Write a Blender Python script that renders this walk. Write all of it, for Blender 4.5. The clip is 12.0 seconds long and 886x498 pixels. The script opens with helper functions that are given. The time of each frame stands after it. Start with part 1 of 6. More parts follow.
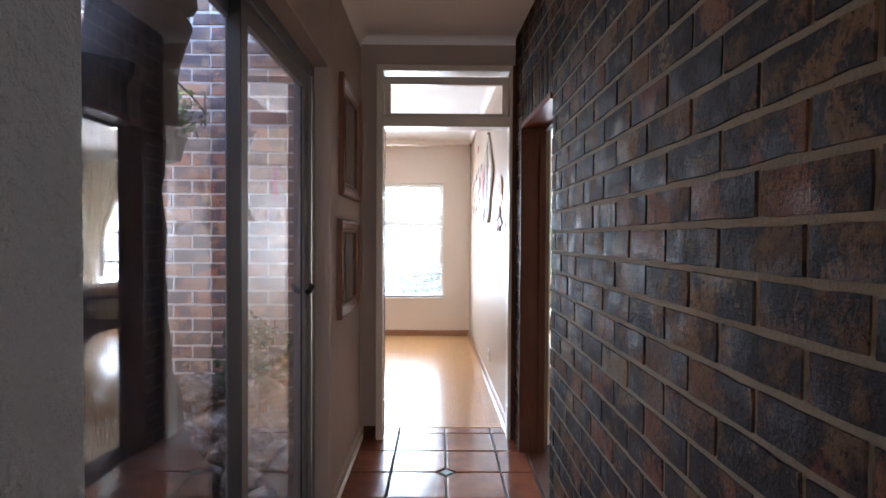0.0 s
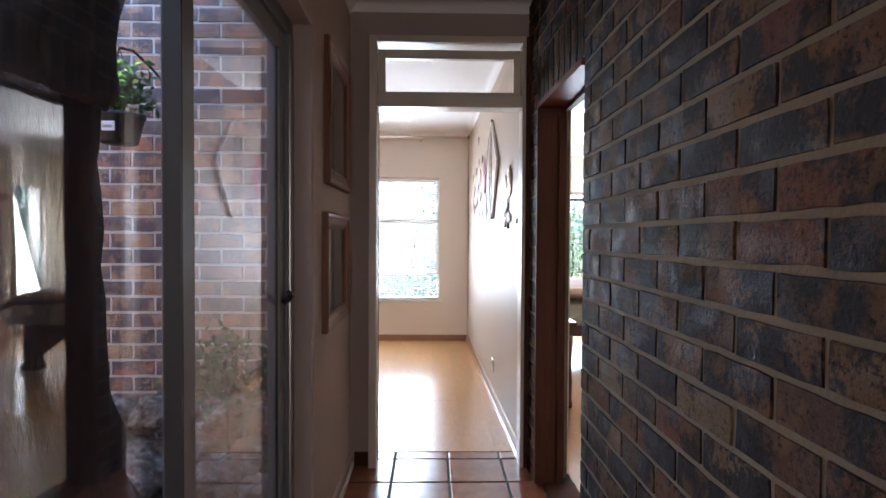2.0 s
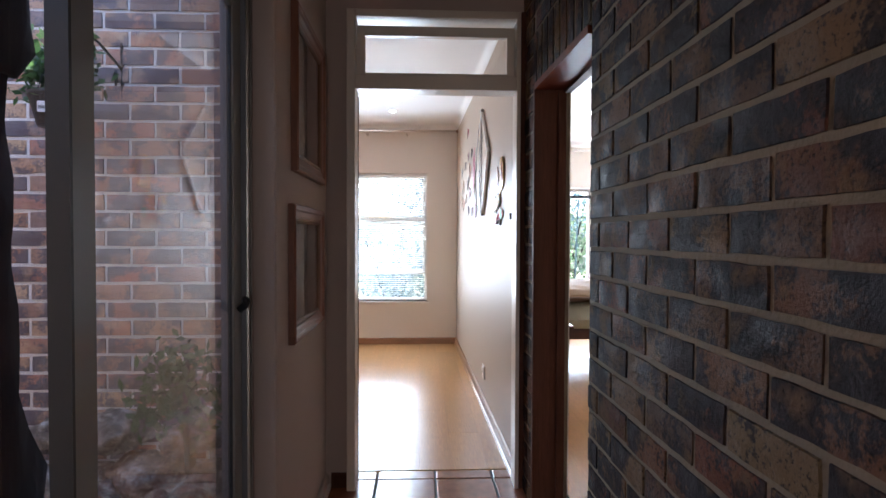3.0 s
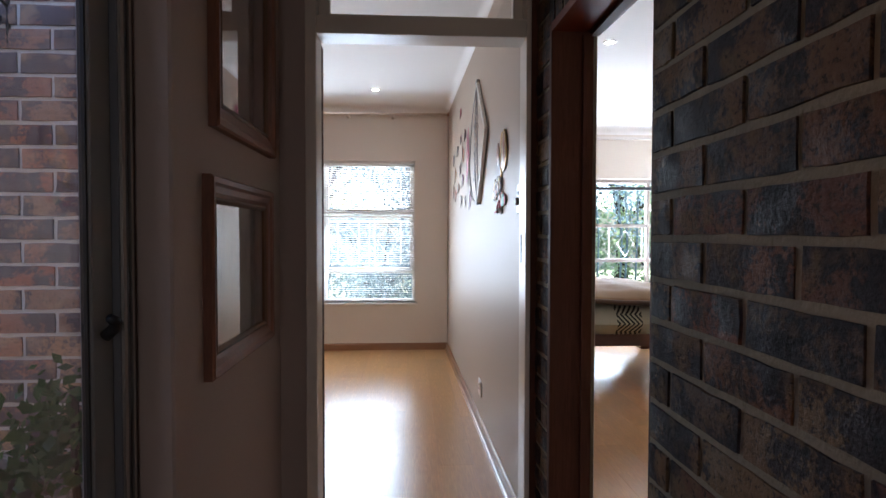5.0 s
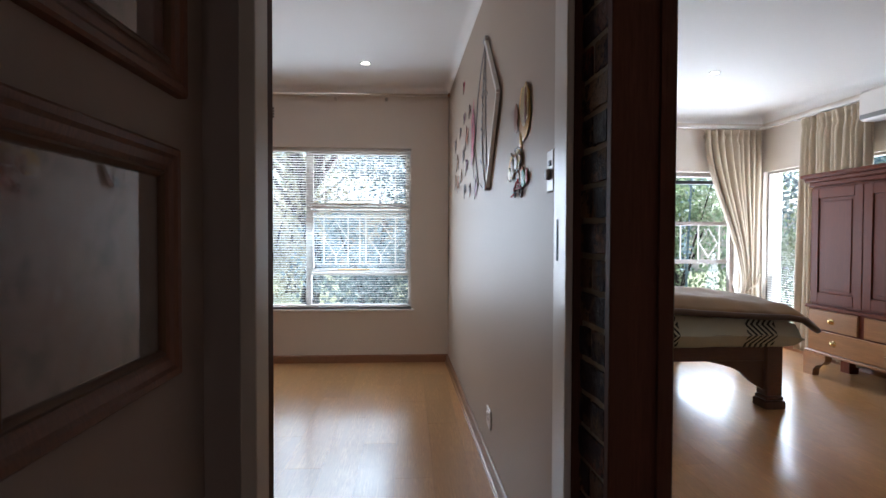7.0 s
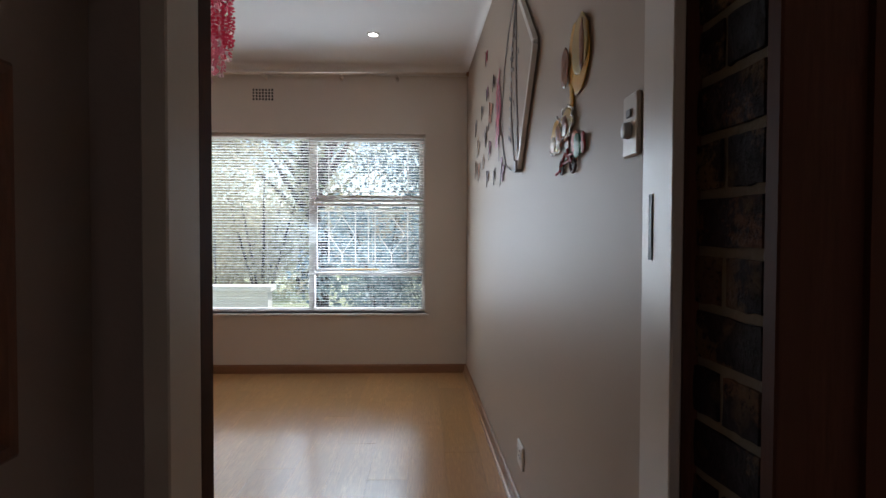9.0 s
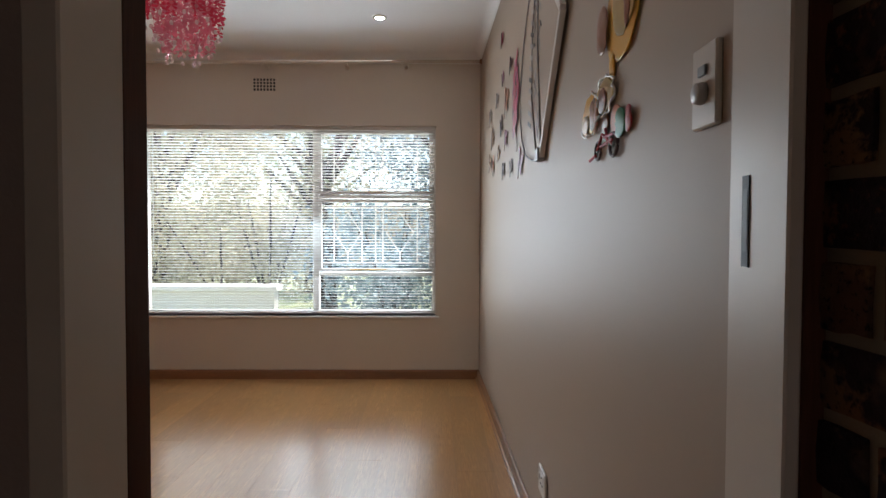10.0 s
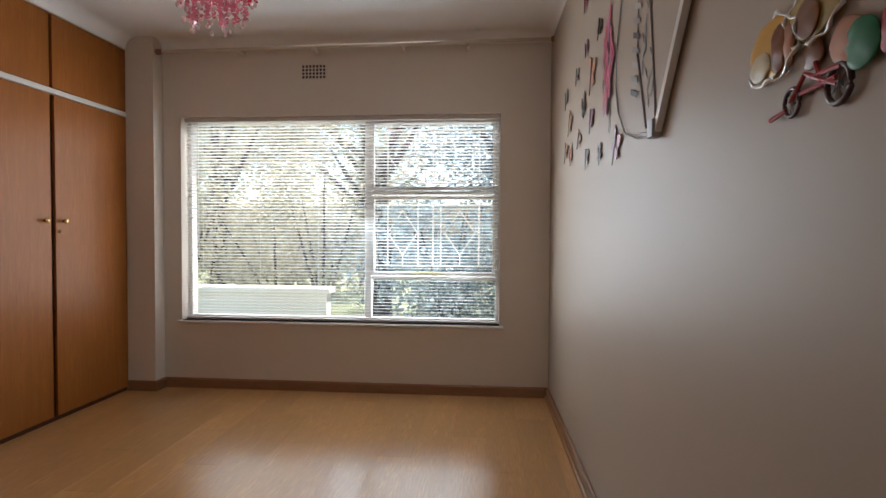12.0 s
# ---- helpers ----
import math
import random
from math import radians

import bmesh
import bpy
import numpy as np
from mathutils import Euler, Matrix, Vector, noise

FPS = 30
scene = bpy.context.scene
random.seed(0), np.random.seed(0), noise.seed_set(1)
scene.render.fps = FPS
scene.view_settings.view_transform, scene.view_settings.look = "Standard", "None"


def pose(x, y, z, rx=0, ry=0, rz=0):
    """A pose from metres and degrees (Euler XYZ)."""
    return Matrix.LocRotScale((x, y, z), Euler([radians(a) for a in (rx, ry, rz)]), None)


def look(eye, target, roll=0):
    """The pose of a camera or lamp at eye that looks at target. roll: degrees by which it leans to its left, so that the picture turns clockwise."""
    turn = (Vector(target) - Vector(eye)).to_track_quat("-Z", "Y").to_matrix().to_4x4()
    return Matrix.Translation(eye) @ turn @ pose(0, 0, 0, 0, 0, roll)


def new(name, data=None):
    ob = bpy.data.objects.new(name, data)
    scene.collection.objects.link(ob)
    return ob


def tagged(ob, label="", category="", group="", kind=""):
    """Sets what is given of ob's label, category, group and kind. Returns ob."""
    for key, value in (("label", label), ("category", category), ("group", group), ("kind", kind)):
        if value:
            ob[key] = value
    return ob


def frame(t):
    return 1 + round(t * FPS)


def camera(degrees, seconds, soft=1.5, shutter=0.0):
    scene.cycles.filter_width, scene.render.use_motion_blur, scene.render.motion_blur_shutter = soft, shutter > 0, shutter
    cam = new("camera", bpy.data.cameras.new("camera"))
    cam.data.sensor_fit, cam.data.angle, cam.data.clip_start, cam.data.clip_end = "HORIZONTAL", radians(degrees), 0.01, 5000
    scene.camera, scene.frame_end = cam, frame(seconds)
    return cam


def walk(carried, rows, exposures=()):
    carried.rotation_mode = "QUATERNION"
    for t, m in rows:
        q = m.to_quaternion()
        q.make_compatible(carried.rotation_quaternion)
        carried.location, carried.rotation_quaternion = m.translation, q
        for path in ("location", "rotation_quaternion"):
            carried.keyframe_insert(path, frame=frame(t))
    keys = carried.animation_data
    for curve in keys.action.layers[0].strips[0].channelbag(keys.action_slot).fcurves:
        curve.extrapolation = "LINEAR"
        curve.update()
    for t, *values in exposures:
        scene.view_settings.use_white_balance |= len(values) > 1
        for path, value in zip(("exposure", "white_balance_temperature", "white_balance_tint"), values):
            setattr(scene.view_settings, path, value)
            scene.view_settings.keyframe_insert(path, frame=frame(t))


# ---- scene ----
cam = camera(77.2, 12.0)
PATH = [
    (0, (0.114, 0.756, 1.315), (0.124, 2.756, 1.275), 0.3),
    (0.5, (0.113, 0.871, 1.315), (0.128, 2.871, 1.273), 0.3),
    (1, (0.099, 0.968, 1.307), (0.118, 2.967, 1.268), 0.3),
    (1.5, (0.072, 1.091, 1.312), (0.098, 3.09, 1.268), 0.3),
    (2, (0.049, 1.231, 1.305), (0.092, 3.23, 1.262), 0.3),
    (2.5, (0.047, 1.38, 1.293), (0.118, 3.378, 1.251), 0.3),
    (3, (0.067, 1.536, 1.291), (0.151, 3.533, 1.247), 0.2),
    (5, (0.101, 2.171, 1.262), (0.22, 4.166, 1.208), 0.1),
    (5.5, (0.114, 2.368, 1.264), (0.242, 4.363, 1.206), 0.1),
    (6, (0.125, 2.53, 1.255), (0.252, 4.525, 1.197), 0.1),
    (6.5, (0.12, 2.719, 1.247), (0.243, 4.715, 1.192), 0.2),
    (7, (0.139, 2.875, 1.213), (0.26, 4.871, 1.167), 0.2),
    (9, (0.151, 3.438, 1.188), (0.217, 5.436, 1.138), 0.2),
    (9.5, (0.154, 3.568, 1.184), (0.205, 5.566, 1.128), 0.0),
    (10, (0.159, 3.713, 1.187), (0.184, 5.712, 1.13), 0.2),
    (10.5, (0.161, 3.838, 1.186), (0.122, 5.837, 1.127), 0.1),
    (11, (0.151, 3.949, 1.184), (0.071, 5.947, 1.124), 0.2),
    (11.5, (0.127, 4.084, 1.182), (-0.005, 6.079, 1.125), 0.3),
    (12, (0.09, 4.179, 1.184), (-0.081, 6.17, 1.128), 0.3),
]

# the picture brightens in the dark passage and darkens as the bright room fills it
EXPO = [(0.0, 3.8, 5650, 10), (3.0, 3.25, 5600, 10), (5.0, 2.7, 5600, 10), (7.0, 1.95, 5700, 10), (9.0, 1.6, 5850, 9), (10.0, 1.85, 6100, 9), (10.5, 1.92, 6200, 10), (12.0, 1.83, 6250, 11)]
walk(cam, [(t, look(eye, target, roll)) for t, eye, target, roll in PATH], EXPO)

# ---- world and sun ----
world = bpy.data.worlds.new("world")
scene.world = world
world.use_nodes = True
wn = world.node_tree.nodes
sky = wn.new("ShaderNodeTexSky")
sky.sky_type = "NISHITA"
sky.sun_disc = False
sky.sun_elevation = radians(62)
sky.sun_rotation = radians(50)
world.node_tree.links.new(sky.outputs[0], wn["Background"].inputs[0])
wn["Background"].inputs[1].default_value = 0.15
sun_data = bpy.data.lights.new("sun", "SUN")
sun_data.energy, sun_data.angle, sun_data.color = 5.0, radians(0.6), (1.0, 0.95, 0.86)
sun = new("sun", sun_data)
# the sun stands high on the garden side, over the eaves
sun.matrix_world = look((8.1, 6.8, 20.0), (0, 0, 0))


def window_light(name, at, target, w, h, power, tint=(0.90, 0.95, 1.0)):
    """The sky's light in a window's opening."""
    d = bpy.data.lights.new(name, "AREA")
    d.shape, d.size, d.size_y, d.energy, d.color = "RECTANGLE", w, h, power, tint
    ob = new(name, d)
    ob.matrix_world = look(at, target)
    return ob


window_light("window_light", (-1.05, 8.42, 1.28), (-1.05, 5.0, 0.7), 2.3, 1.4, 13, (0.97, 0.96, 0.95))
window_light("window_light", (-0.62, 8.236, 1.3), (-0.95, 5.0, 0.2), 1.1, 1.35, 6.5, (0.74, 0.89, 1.0))
window_light("window_light", (2.9, 9.42, 1.2), (2.9, 6.0, 2.4), 2.4, 1.5, 33)
# added lamp in the unseen hall's doorway, lighting the passage's near end; no window here
window_light("window_light", (0.115, -0.68, 1.05), (0.115, 1.0, 1.0), 0.9, 1.9, 1.25, (1.0, 0.86, 0.74))
window_light("window_light", (4.55, 8.4, 1.15), (2.0, 8.0, 1.9), 1.3, 1.5, 20)


# ---- materials ----
def mat(name, col=(0.5, 0.5, 0.5), rough=0.6, metal=0.0, coat=0.0):
    m = bpy.data.materials.new(name)
    m.use_nodes = True
    p = m.node_tree.nodes["Principled BSDF"]
    p.inputs["Base Color"].default_value = (*col, 1)
    p.inputs["Roughness"].default_value = rough
    p.inputs["Metallic"].default_value = metal
    p.inputs["Coat Weight"].default_value = coat
    p.inputs["Coat Roughness"].default_value = 0.12
    return m


def N(m, kind, **inputs):
    n = m.node_tree.nodes.new("ShaderNode" + kind)
    for k, v in inputs.items():
        n.inputs[k.replace("_", " ")].default_value = v
    return n


def L(m, a, b):
    m.node_tree.links.new(a, b)


def P(m):
    return m.node_tree.nodes["Principled BSDF"]


def coords(m, scale=(1, 1, 1)):
    g = m.node_tree.nodes.new("ShaderNodeNewGeometry")
    v = m.node_tree.nodes.new("ShaderNodeVectorMath")
    v.operation = "MULTIPLY"
    v.inputs[1].default_value = scale
    L(m, g.outputs["Position"], v.inputs[0])
    return v.outputs[0]


def ramp(m, fac, stops):
    r = m.node_tree.nodes.new("ShaderNodeValToRGB")
    e = r.color_ramp.elements
    while len(e) < len(stops):
        e.new(0.5)
    for el, (pos, c) in zip(e, stops):
        el.position, el.color = pos, (*c, 1)
    L(m, fac, r.inputs[0])
    return r.outputs[0]


def mix(m, fac, a, b, how="MIX"):
    n = m.node_tree.nodes.new("ShaderNodeMix")
    n.data_type, n.blend_type = "RGBA", how
    for sock, v in ((n.inputs[0], fac), (n.inputs[6], a), (n.inputs[7], b)):
        if isinstance(v, (int, float)):
            sock.default_value = v
        elif isinstance(v, tuple):
            sock.default_value = (*v, 1)
        else:
            L(m, v, sock)
    return n.outputs[2]


def bump(m, height, strength=0.3, dist=0.01):
    b = N(m, "Bump", Strength=strength, Distance=dist)
    L(m, height, b.inputs["Height"])
    L(m, b.outputs[0], P(m).inputs["Normal"])


def noise_tex(m, vec, scale, detail=4.0, rough=0.55):
    n = N(m, "TexNoise", Scale=scale, Detail=detail, Roughness=rough)
    L(m, vec, n.inputs["Vector"])
    return n.outputs["Fac"]


def plaster(name, col, rough=0.7, grain=60.0, strength=0.25, dist=0.004, blotch=0.08):
    m = mat(name, col, rough)
    v = coords(m)
    dark = tuple(c * (1 - blotch) for c in col)
    L(m, mix(m, noise_tex(m, v, 1.7, 5), dark, col), P(m).inputs["Base Color"])
    bump(m, noise_tex(m, v, grain, 5), strength, dist)
    return m


def wood(name, a, b, stretch, rough=0.4, coat=0.2, scale=3.0, random_tone=False):
    """Grain drawn out along one axis: stretch holds the scale along x, y and z."""
    m = mat(name, a, rough, 0, coat)
    v = coords(m, stretch)
    fine = noise_tex(m, v, scale * 6, 6, 0.65)
    broad = noise_tex(m, v, scale, 3, 0.5)
    c = mix(m, ramp(m, fine, [(0.3, (0, 0, 0)), (0.7, (1, 1, 1))]), a, b)
    c = mix(m, ramp(m, broad, [(0.35, (0, 0, 0)), (0.7, (1, 1, 1))]), c, tuple(0.72 * x for x in a))
    if random_tone:
        o = m.node_tree.nodes.new("ShaderNodeObjectInfo")
        t = ramp(m, o.outputs["Random"], [(0.0, (0.86, 0.86, 0.86)), (1.0, (1.05, 1.03, 1.0))])
        c = mix(m, 1.0, c, t, "MULTIPLY")
    L(m, c, P(m).inputs["Base Color"])
    bump(m, fine, 0.08, 0.002)
    return m


def brick_mat(name, island=False, haze=0.0, tone=1.0, gloss=0.06):
    """Flashed clinker brick: blue-black speckled middles, tan to red ends, a pitted face with a baked sheen."""
    m = mat(name, (0.2, 0.12, 0.1), 0.5)
    v = coords(m)
    if island:
        r = m.node_tree.nodes.new("ShaderNodeNewGeometry").outputs["Random Per Island"]
    else:
        r = m.node_tree.nodes.new("ShaderNodeObjectInfo").outputs["Random"]
    # each brick its own tone, and its own patch of the mottling
    shift = m.node_tree.nodes.new("ShaderNodeVectorMath")
    shift.operation = "MULTIPLY_ADD"
    comb = m.node_tree.nodes.new("ShaderNodeCombineXYZ")
    for k in range(3):
        L(m, r, comb.inputs[k])
    L(m, comb.outputs[0], shift.inputs[0])
    shift.inputs[1].default_value = (37.0, 53.0, 71.0)
    L(m, v, shift.inputs[2])
    w = shift.outputs[0]

    def shade(*col):
        return tuple(tone * k for k in col)

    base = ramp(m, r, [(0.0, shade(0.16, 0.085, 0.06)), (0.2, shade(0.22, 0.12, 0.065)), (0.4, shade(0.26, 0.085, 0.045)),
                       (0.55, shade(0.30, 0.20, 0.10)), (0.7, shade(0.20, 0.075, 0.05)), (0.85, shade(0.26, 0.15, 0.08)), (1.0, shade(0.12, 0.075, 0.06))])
    # the fire-flashed blue-black patch, its rim broken into specks
    add = m.node_tree.nodes.new("ShaderNodeMath")
    add.operation = "MULTIPLY_ADD"
    L(m, noise_tex(m, w, 70, 3, 0.6), add.inputs[0])
    add.inputs[1].default_value = 0.45
    L(m, noise_tex(m, w, 6.5, 2, 0.5), add.inputs[2])
    c = mix(m, ramp(m, add.outputs[0], [(0.66, (0, 0, 0)), (0.74, (0.92, 0.92, 0.92))]), base, shade(0.036, 0.030, 0.038))
    patch = noise_tex(m, w, 12, 3, 0.5)
    c = mix(m, ramp(m, patch, [(0.55, (0, 0, 0)), (0.68, (0.7, 0.7, 0.7))]), c, shade(0.30, 0.19, 0.105))
    pits = noise_tex(m, w, 95, 5, 0.7)
    c = mix(m, ramp(m, pits, [(0.36, (0.85, 0.85, 0.85)), (0.46, (0, 0, 0))]), c, shade(0.022, 0.018, 0.02))
    if haze:
        # pale veil in the colour for the courtyard's daylight and the haze on the glass
        c = mix(m, ramp(m, noise_tex(m, w, 9, 4, 0.6), [(0.3, (haze * 0.4,) * 3), (0.65, (haze,) * 3)]), c, (0.50, 0.46, 0.44))
    L(m, c, P(m).inputs["Base Color"])
    L(m, ramp(m, patch, [(0.35, (0.5, 0.5, 0.5)), (0.65, (0.9, 0.8, 0.8))]), P(m).inputs["Roughness"])
    P(m).inputs["Specular IOR Level"].default_value = gloss
    high = m.node_tree.nodes.new("ShaderNodeMath")
    L(m, pits, high.inputs[0])
    L(m, noise_tex(m, w, 24, 2), high.inputs[1])
    bump(m, high.outputs[0], 0.7, 0.007)
    return m


def glass_mat(name, tint=(1, 1, 1)):
    """A clear pane: passes light straight on and mirrors by its Fresnel gloss."""
    m = bpy.data.materials.new(name)
    m.use_nodes = True
    t = m.node_tree.nodes
    t.remove(t["Principled BSDF"])
    clear, gloss, edge, power, scale, mx = (t.new("ShaderNode" + k) for k in ("BsdfTransparent", "BsdfGlossy", "LayerWeight", "Math", "Math", "MixShader"))
    clear.inputs[0].default_value = (*tint, 1)
    gloss.inputs["Roughness"].default_value = 0.0
    edge.inputs["Blend"].default_value = 0.5
    power.operation, scale.operation = "POWER", "MULTIPLY_ADD"
    power.inputs[1].default_value = 3.7
    scale.inputs[1].default_value, scale.inputs[2].default_value = 0.95, 0.05
    L(m, edge.outputs["Facing"], power.inputs[0])
    L(m, power.outputs[0], scale.inputs[0])
    L(m, scale.outputs[0], mx.inputs[0])
    L(m, clear.outputs[0], mx.inputs[1])
    L(m, gloss.outputs[0], mx.inputs[2])
    L(m, mx.outputs[0], t["Material Output"].inputs[0])
    return m


def emit_mat(name, col, power):
    m = mat(name, col)
    P(m).inputs["Emission Color"].default_value = (*col, 1)
    P(m).inputs["Emission Strength"].default_value = power
    return m


def fabric(name, a, b, scale=180.0, rough=0.9):
    m = mat(name, a, rough)
    v = coords(m)
    L(m, mix(m, noise_tex(m, v, 6, 5), a, b), P(m).inputs["Base Color"])
    P(m).inputs["Sheen Weight"].default_value = 0.2
    bump(m, noise_tex(m, v, scale, 2), 0.3, 0.002)
    return m


# one brick and mortar: passage copies darkened for shade, courtyard copies lightened for daylight
M_BRICK = brick_mat("shaded_flashed_brick", tone=0.42)
M_BRICK_FAR = brick_mat("shaded_flashed_brick_joined", island=True, tone=0.42)
M_BRICK_COURT = brick_mat("daylit_brick", haze=0.26, tone=1.75)
M_BRICK_COURT_FAR = brick_mat("daylit_brick_joined", island=True, haze=0.26, tone=1.75)
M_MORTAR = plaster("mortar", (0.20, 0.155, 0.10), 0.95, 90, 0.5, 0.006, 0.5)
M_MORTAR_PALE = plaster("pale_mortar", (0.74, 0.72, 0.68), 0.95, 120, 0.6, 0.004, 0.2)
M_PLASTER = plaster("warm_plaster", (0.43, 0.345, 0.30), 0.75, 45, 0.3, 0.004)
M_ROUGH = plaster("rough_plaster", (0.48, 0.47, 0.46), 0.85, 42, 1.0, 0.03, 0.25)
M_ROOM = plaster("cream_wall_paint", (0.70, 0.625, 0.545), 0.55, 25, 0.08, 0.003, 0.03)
# white paint with the right-hand wall's dimmer, warmer light put into its colour
M_SATIN_SHADED = plaster("shaded_satin_wall_paint", (0.44, 0.355, 0.278), 0.48, 14, 0.05, 0.003, 0.03)
P(M_SATIN_SHADED).inputs["Specular IOR Level"].default_value = 0.2
M_CEIL = plaster("ceiling_paint", (0.87, 0.85, 0.83), 0.75, 50, 0.06, 0.002, 0.03)
M_WHITE = plaster("white_gloss_paint", (0.74, 0.70, 0.64), 0.28, 20, 0.06, 0.002, 0.05)
M_FRAME = plaster("cream_frame_paint", (0.62, 0.55, 0.47), 0.35, 30, 0.1, 0.002, 0.08)
M_DARKWOOD = wood("dark_stained_wood", (0.10, 0.038, 0.022), (0.055, 0.02, 0.012), (9, 9, 0.6), 0.6, 0.0)
P(M_DARKWOOD).inputs["Specular IOR Level"].default_value = 0.1
M_MAHOG = wood("mahogany", (0.17, 0.036, 0.012), (0.09, 0.02, 0.008), (8, 8, 0.7), 0.45, 0.0)
P(M_MAHOG).inputs["Specular IOR Level"].default_value = 0.12
M_DRAWER = wood("honey_drawer_wood", (0.42, 0.20, 0.075), (0.30, 0.13, 0.045), (8, 0.7, 8), 0.3, 0.4)
M_VENEER = wood("golden_brown_veneer", (0.40, 0.14, 0.028), (0.27, 0.085, 0.017), (8, 8, 0.5), 0.42, 0.08)
P(M_VENEER).inputs["Specular IOR Level"].default_value = 0.2
M_SKIRT = wood("skirting_wood", (0.33, 0.16, 0.075), (0.22, 0.10, 0.05), (0.8, 0.8, 9), 0.4, 0.2)
M_PLANK = wood("laminate_plank", (0.66, 0.35, 0.13), (0.40, 0.19, 0.065), (7, 0.55, 1), 0.28, 0.36, 3.0, True)
M_BED = wood("bed_wood", (0.12, 0.045, 0.025), (0.06, 0.022, 0.014), (1, 8, 8), 0.35, 0.3)
M_PICFRAME = wood("picture_frame_wood", (0.24, 0.09, 0.046), (0.13, 0.048, 0.028), (8, 8, 1), 0.45, 0.1)
M_ALU = plaster("bronze_aluminium", (0.17, 0.175, 0.195), 0.4, 90, 0.03, 0.001, 0.05)
M_ALU_PALE = plaster("grey_aluminium", (0.22, 0.215, 0.21), 0.38, 90, 0.03, 0.001, 0.05)
M_BLACK = mat("black_rubber", (0.015, 0.015, 0.017), 0.5)
M_STEEL = mat("brushed_metal", (0.6, 0.58, 0.55), 0.28, 1.0)
M_BRASS = mat("brass", (0.72, 0.50, 0.22), 0.25, 1.0)
M_IRON = mat("wrought_iron", (0.02, 0.02, 0.022), 0.5, 0.6)
M_GLASS = glass_mat("clear_glass")
M_PICGLASS = glass_mat("picture_glass")


def tile_mat():
    m = mat("terracotta_tile", (0.30, 0.11, 0.06), 0.22, 0, 0.25)
    v = coords(m)
    o = m.node_tree.nodes.new("ShaderNodeObjectInfo")
    base = ramp(m, o.outputs["Random"], [(0.0, (0.25, 0.085, 0.045)), (0.5, (0.32, 0.12, 0.062)), (1.0, (0.38, 0.155, 0.085))])
    c = mix(m, ramp(m, noise_tex(m, v, 11, 5), [(0.35, (0, 0, 0)), (0.75, (1, 1, 1))]), base, (0.20, 0.07, 0.04))
    L(m, c, P(m).inputs["Base Color"])
    bump(m, noise_tex(m, v, 22, 3), 0.12, 0.004)
    return m


M_TILE = tile_mat()
M_GROUT = plaster("dark_grout", (0.075, 0.06, 0.052), 0.9, 90, 0.4, 0.003, 0.2)


# ---- mesh helpers ----
def box(bm, x0, y0, z0, x1, y1, z1, bevel=0.0, segs=1):
    """Adds a box to bm, its edges rounded by bevel."""
    vs = [bm.verts.new((x, y, z)) for x in (x0, x1) for y in (y0, y1) for z in (z0, z1)]
    idx = ((0, 1, 3, 2), (4, 6, 7, 5), (0, 4, 5, 1), (2, 3, 7, 6), (0, 2, 6, 4), (1, 5, 7, 3))
    fs = [bm.faces.new([vs[i] for i in f]) for f in idx]
    if bevel:
        es = list({e for f in fs for e in f.edges})
        bmesh.ops.bevel(bm, geom=es, offset=bevel, segments=segs, affect="EDGES", profile=0.6)
    return bm


def boxes(*rows, bevel=0.0):
    bm = bmesh.new()
    for r in rows:
        one = bmesh.new()
        box(one, *r, bevel=bevel)
        me = bpy.data.meshes.new("tmp")
        one.to_mesh(me)
        one.free()
        bm.from_mesh(me)
        bpy.data.meshes.remove(me)
    return bm


def tube(bm, pts, radius, sides=8):
    """A round bar through the points, with a radius or one per point."""
    rad = radius if isinstance(radius, (list, tuple)) else [radius] * len(pts)
    rings = []
    for i, p in enumerate(pts):
        p = Vector(p)
        d = (Vector(pts[min(i + 1, len(pts) - 1)]) - Vector(pts[max(i - 1, 0)])).normalized()
        a = d.orthogonal().normalized() if abs(d.z) > 0.99 else d.cross(Vector((0, 0, 1))).normalized()
        b = d.cross(a)
        rings.append([bm.verts.new(p + rad[i] * (a * math.cos(k * math.tau / sides) + b * math.sin(k * math.tau / sides))) for k in range(sides)])
    for r, s in zip(rings, rings[1:]):
        for k in range(sides):
            bm.faces.new((r[k], r[(k + 1) % sides], s[(k + 1) % sides], s[k]))
    bm.faces.new(rings[0][::-1])
    bm.faces.new(rings[-1])
    return bm


def lathe(bm, profile, at=(0, 0, 0), sides=20, axis="z"):
    """Turns rows of (radius, height) round an upright axis."""
    rings = []
    for r, h in profile:
        ring = []
        for k in range(sides):
            c, s = r * math.cos(k * math.tau / sides), r * math.sin(k * math.tau / sides)
            co = {"z": (c, s, h), "x": (h, c, s), "y": (c, h, s)}[axis]
            ring.append(bm.verts.new(Vector(co) + Vector(at)))
        rings.append(ring)
    for r, s in zip(rings, rings[1:]):
        for k in range(sides):
            bm.faces.new((r[k], r[(k + 1) % sides], s[(k + 1) % sides], s[k]))
    bm.faces.new(rings[0][::-1])
    bm.faces.new(rings[-1])
    bmesh.ops.recalc_face_normals(bm, faces=bm.faces)
    return bm


def ball(bm, at, size, detail=2):
    """An ellipsoid."""
    one = bmesh.new()
    bmesh.ops.create_icosphere(one, subdivisions=detail, radius=1.0, matrix=Matrix.Translation(at) @ Matrix.Diagonal((*size, 1)))
    me = bpy.data.meshes.new("tmp")
    one.to_mesh(me)
    one.free()
    bm.from_mesh(me)
    bpy.data.meshes.remove(me)
    return bm


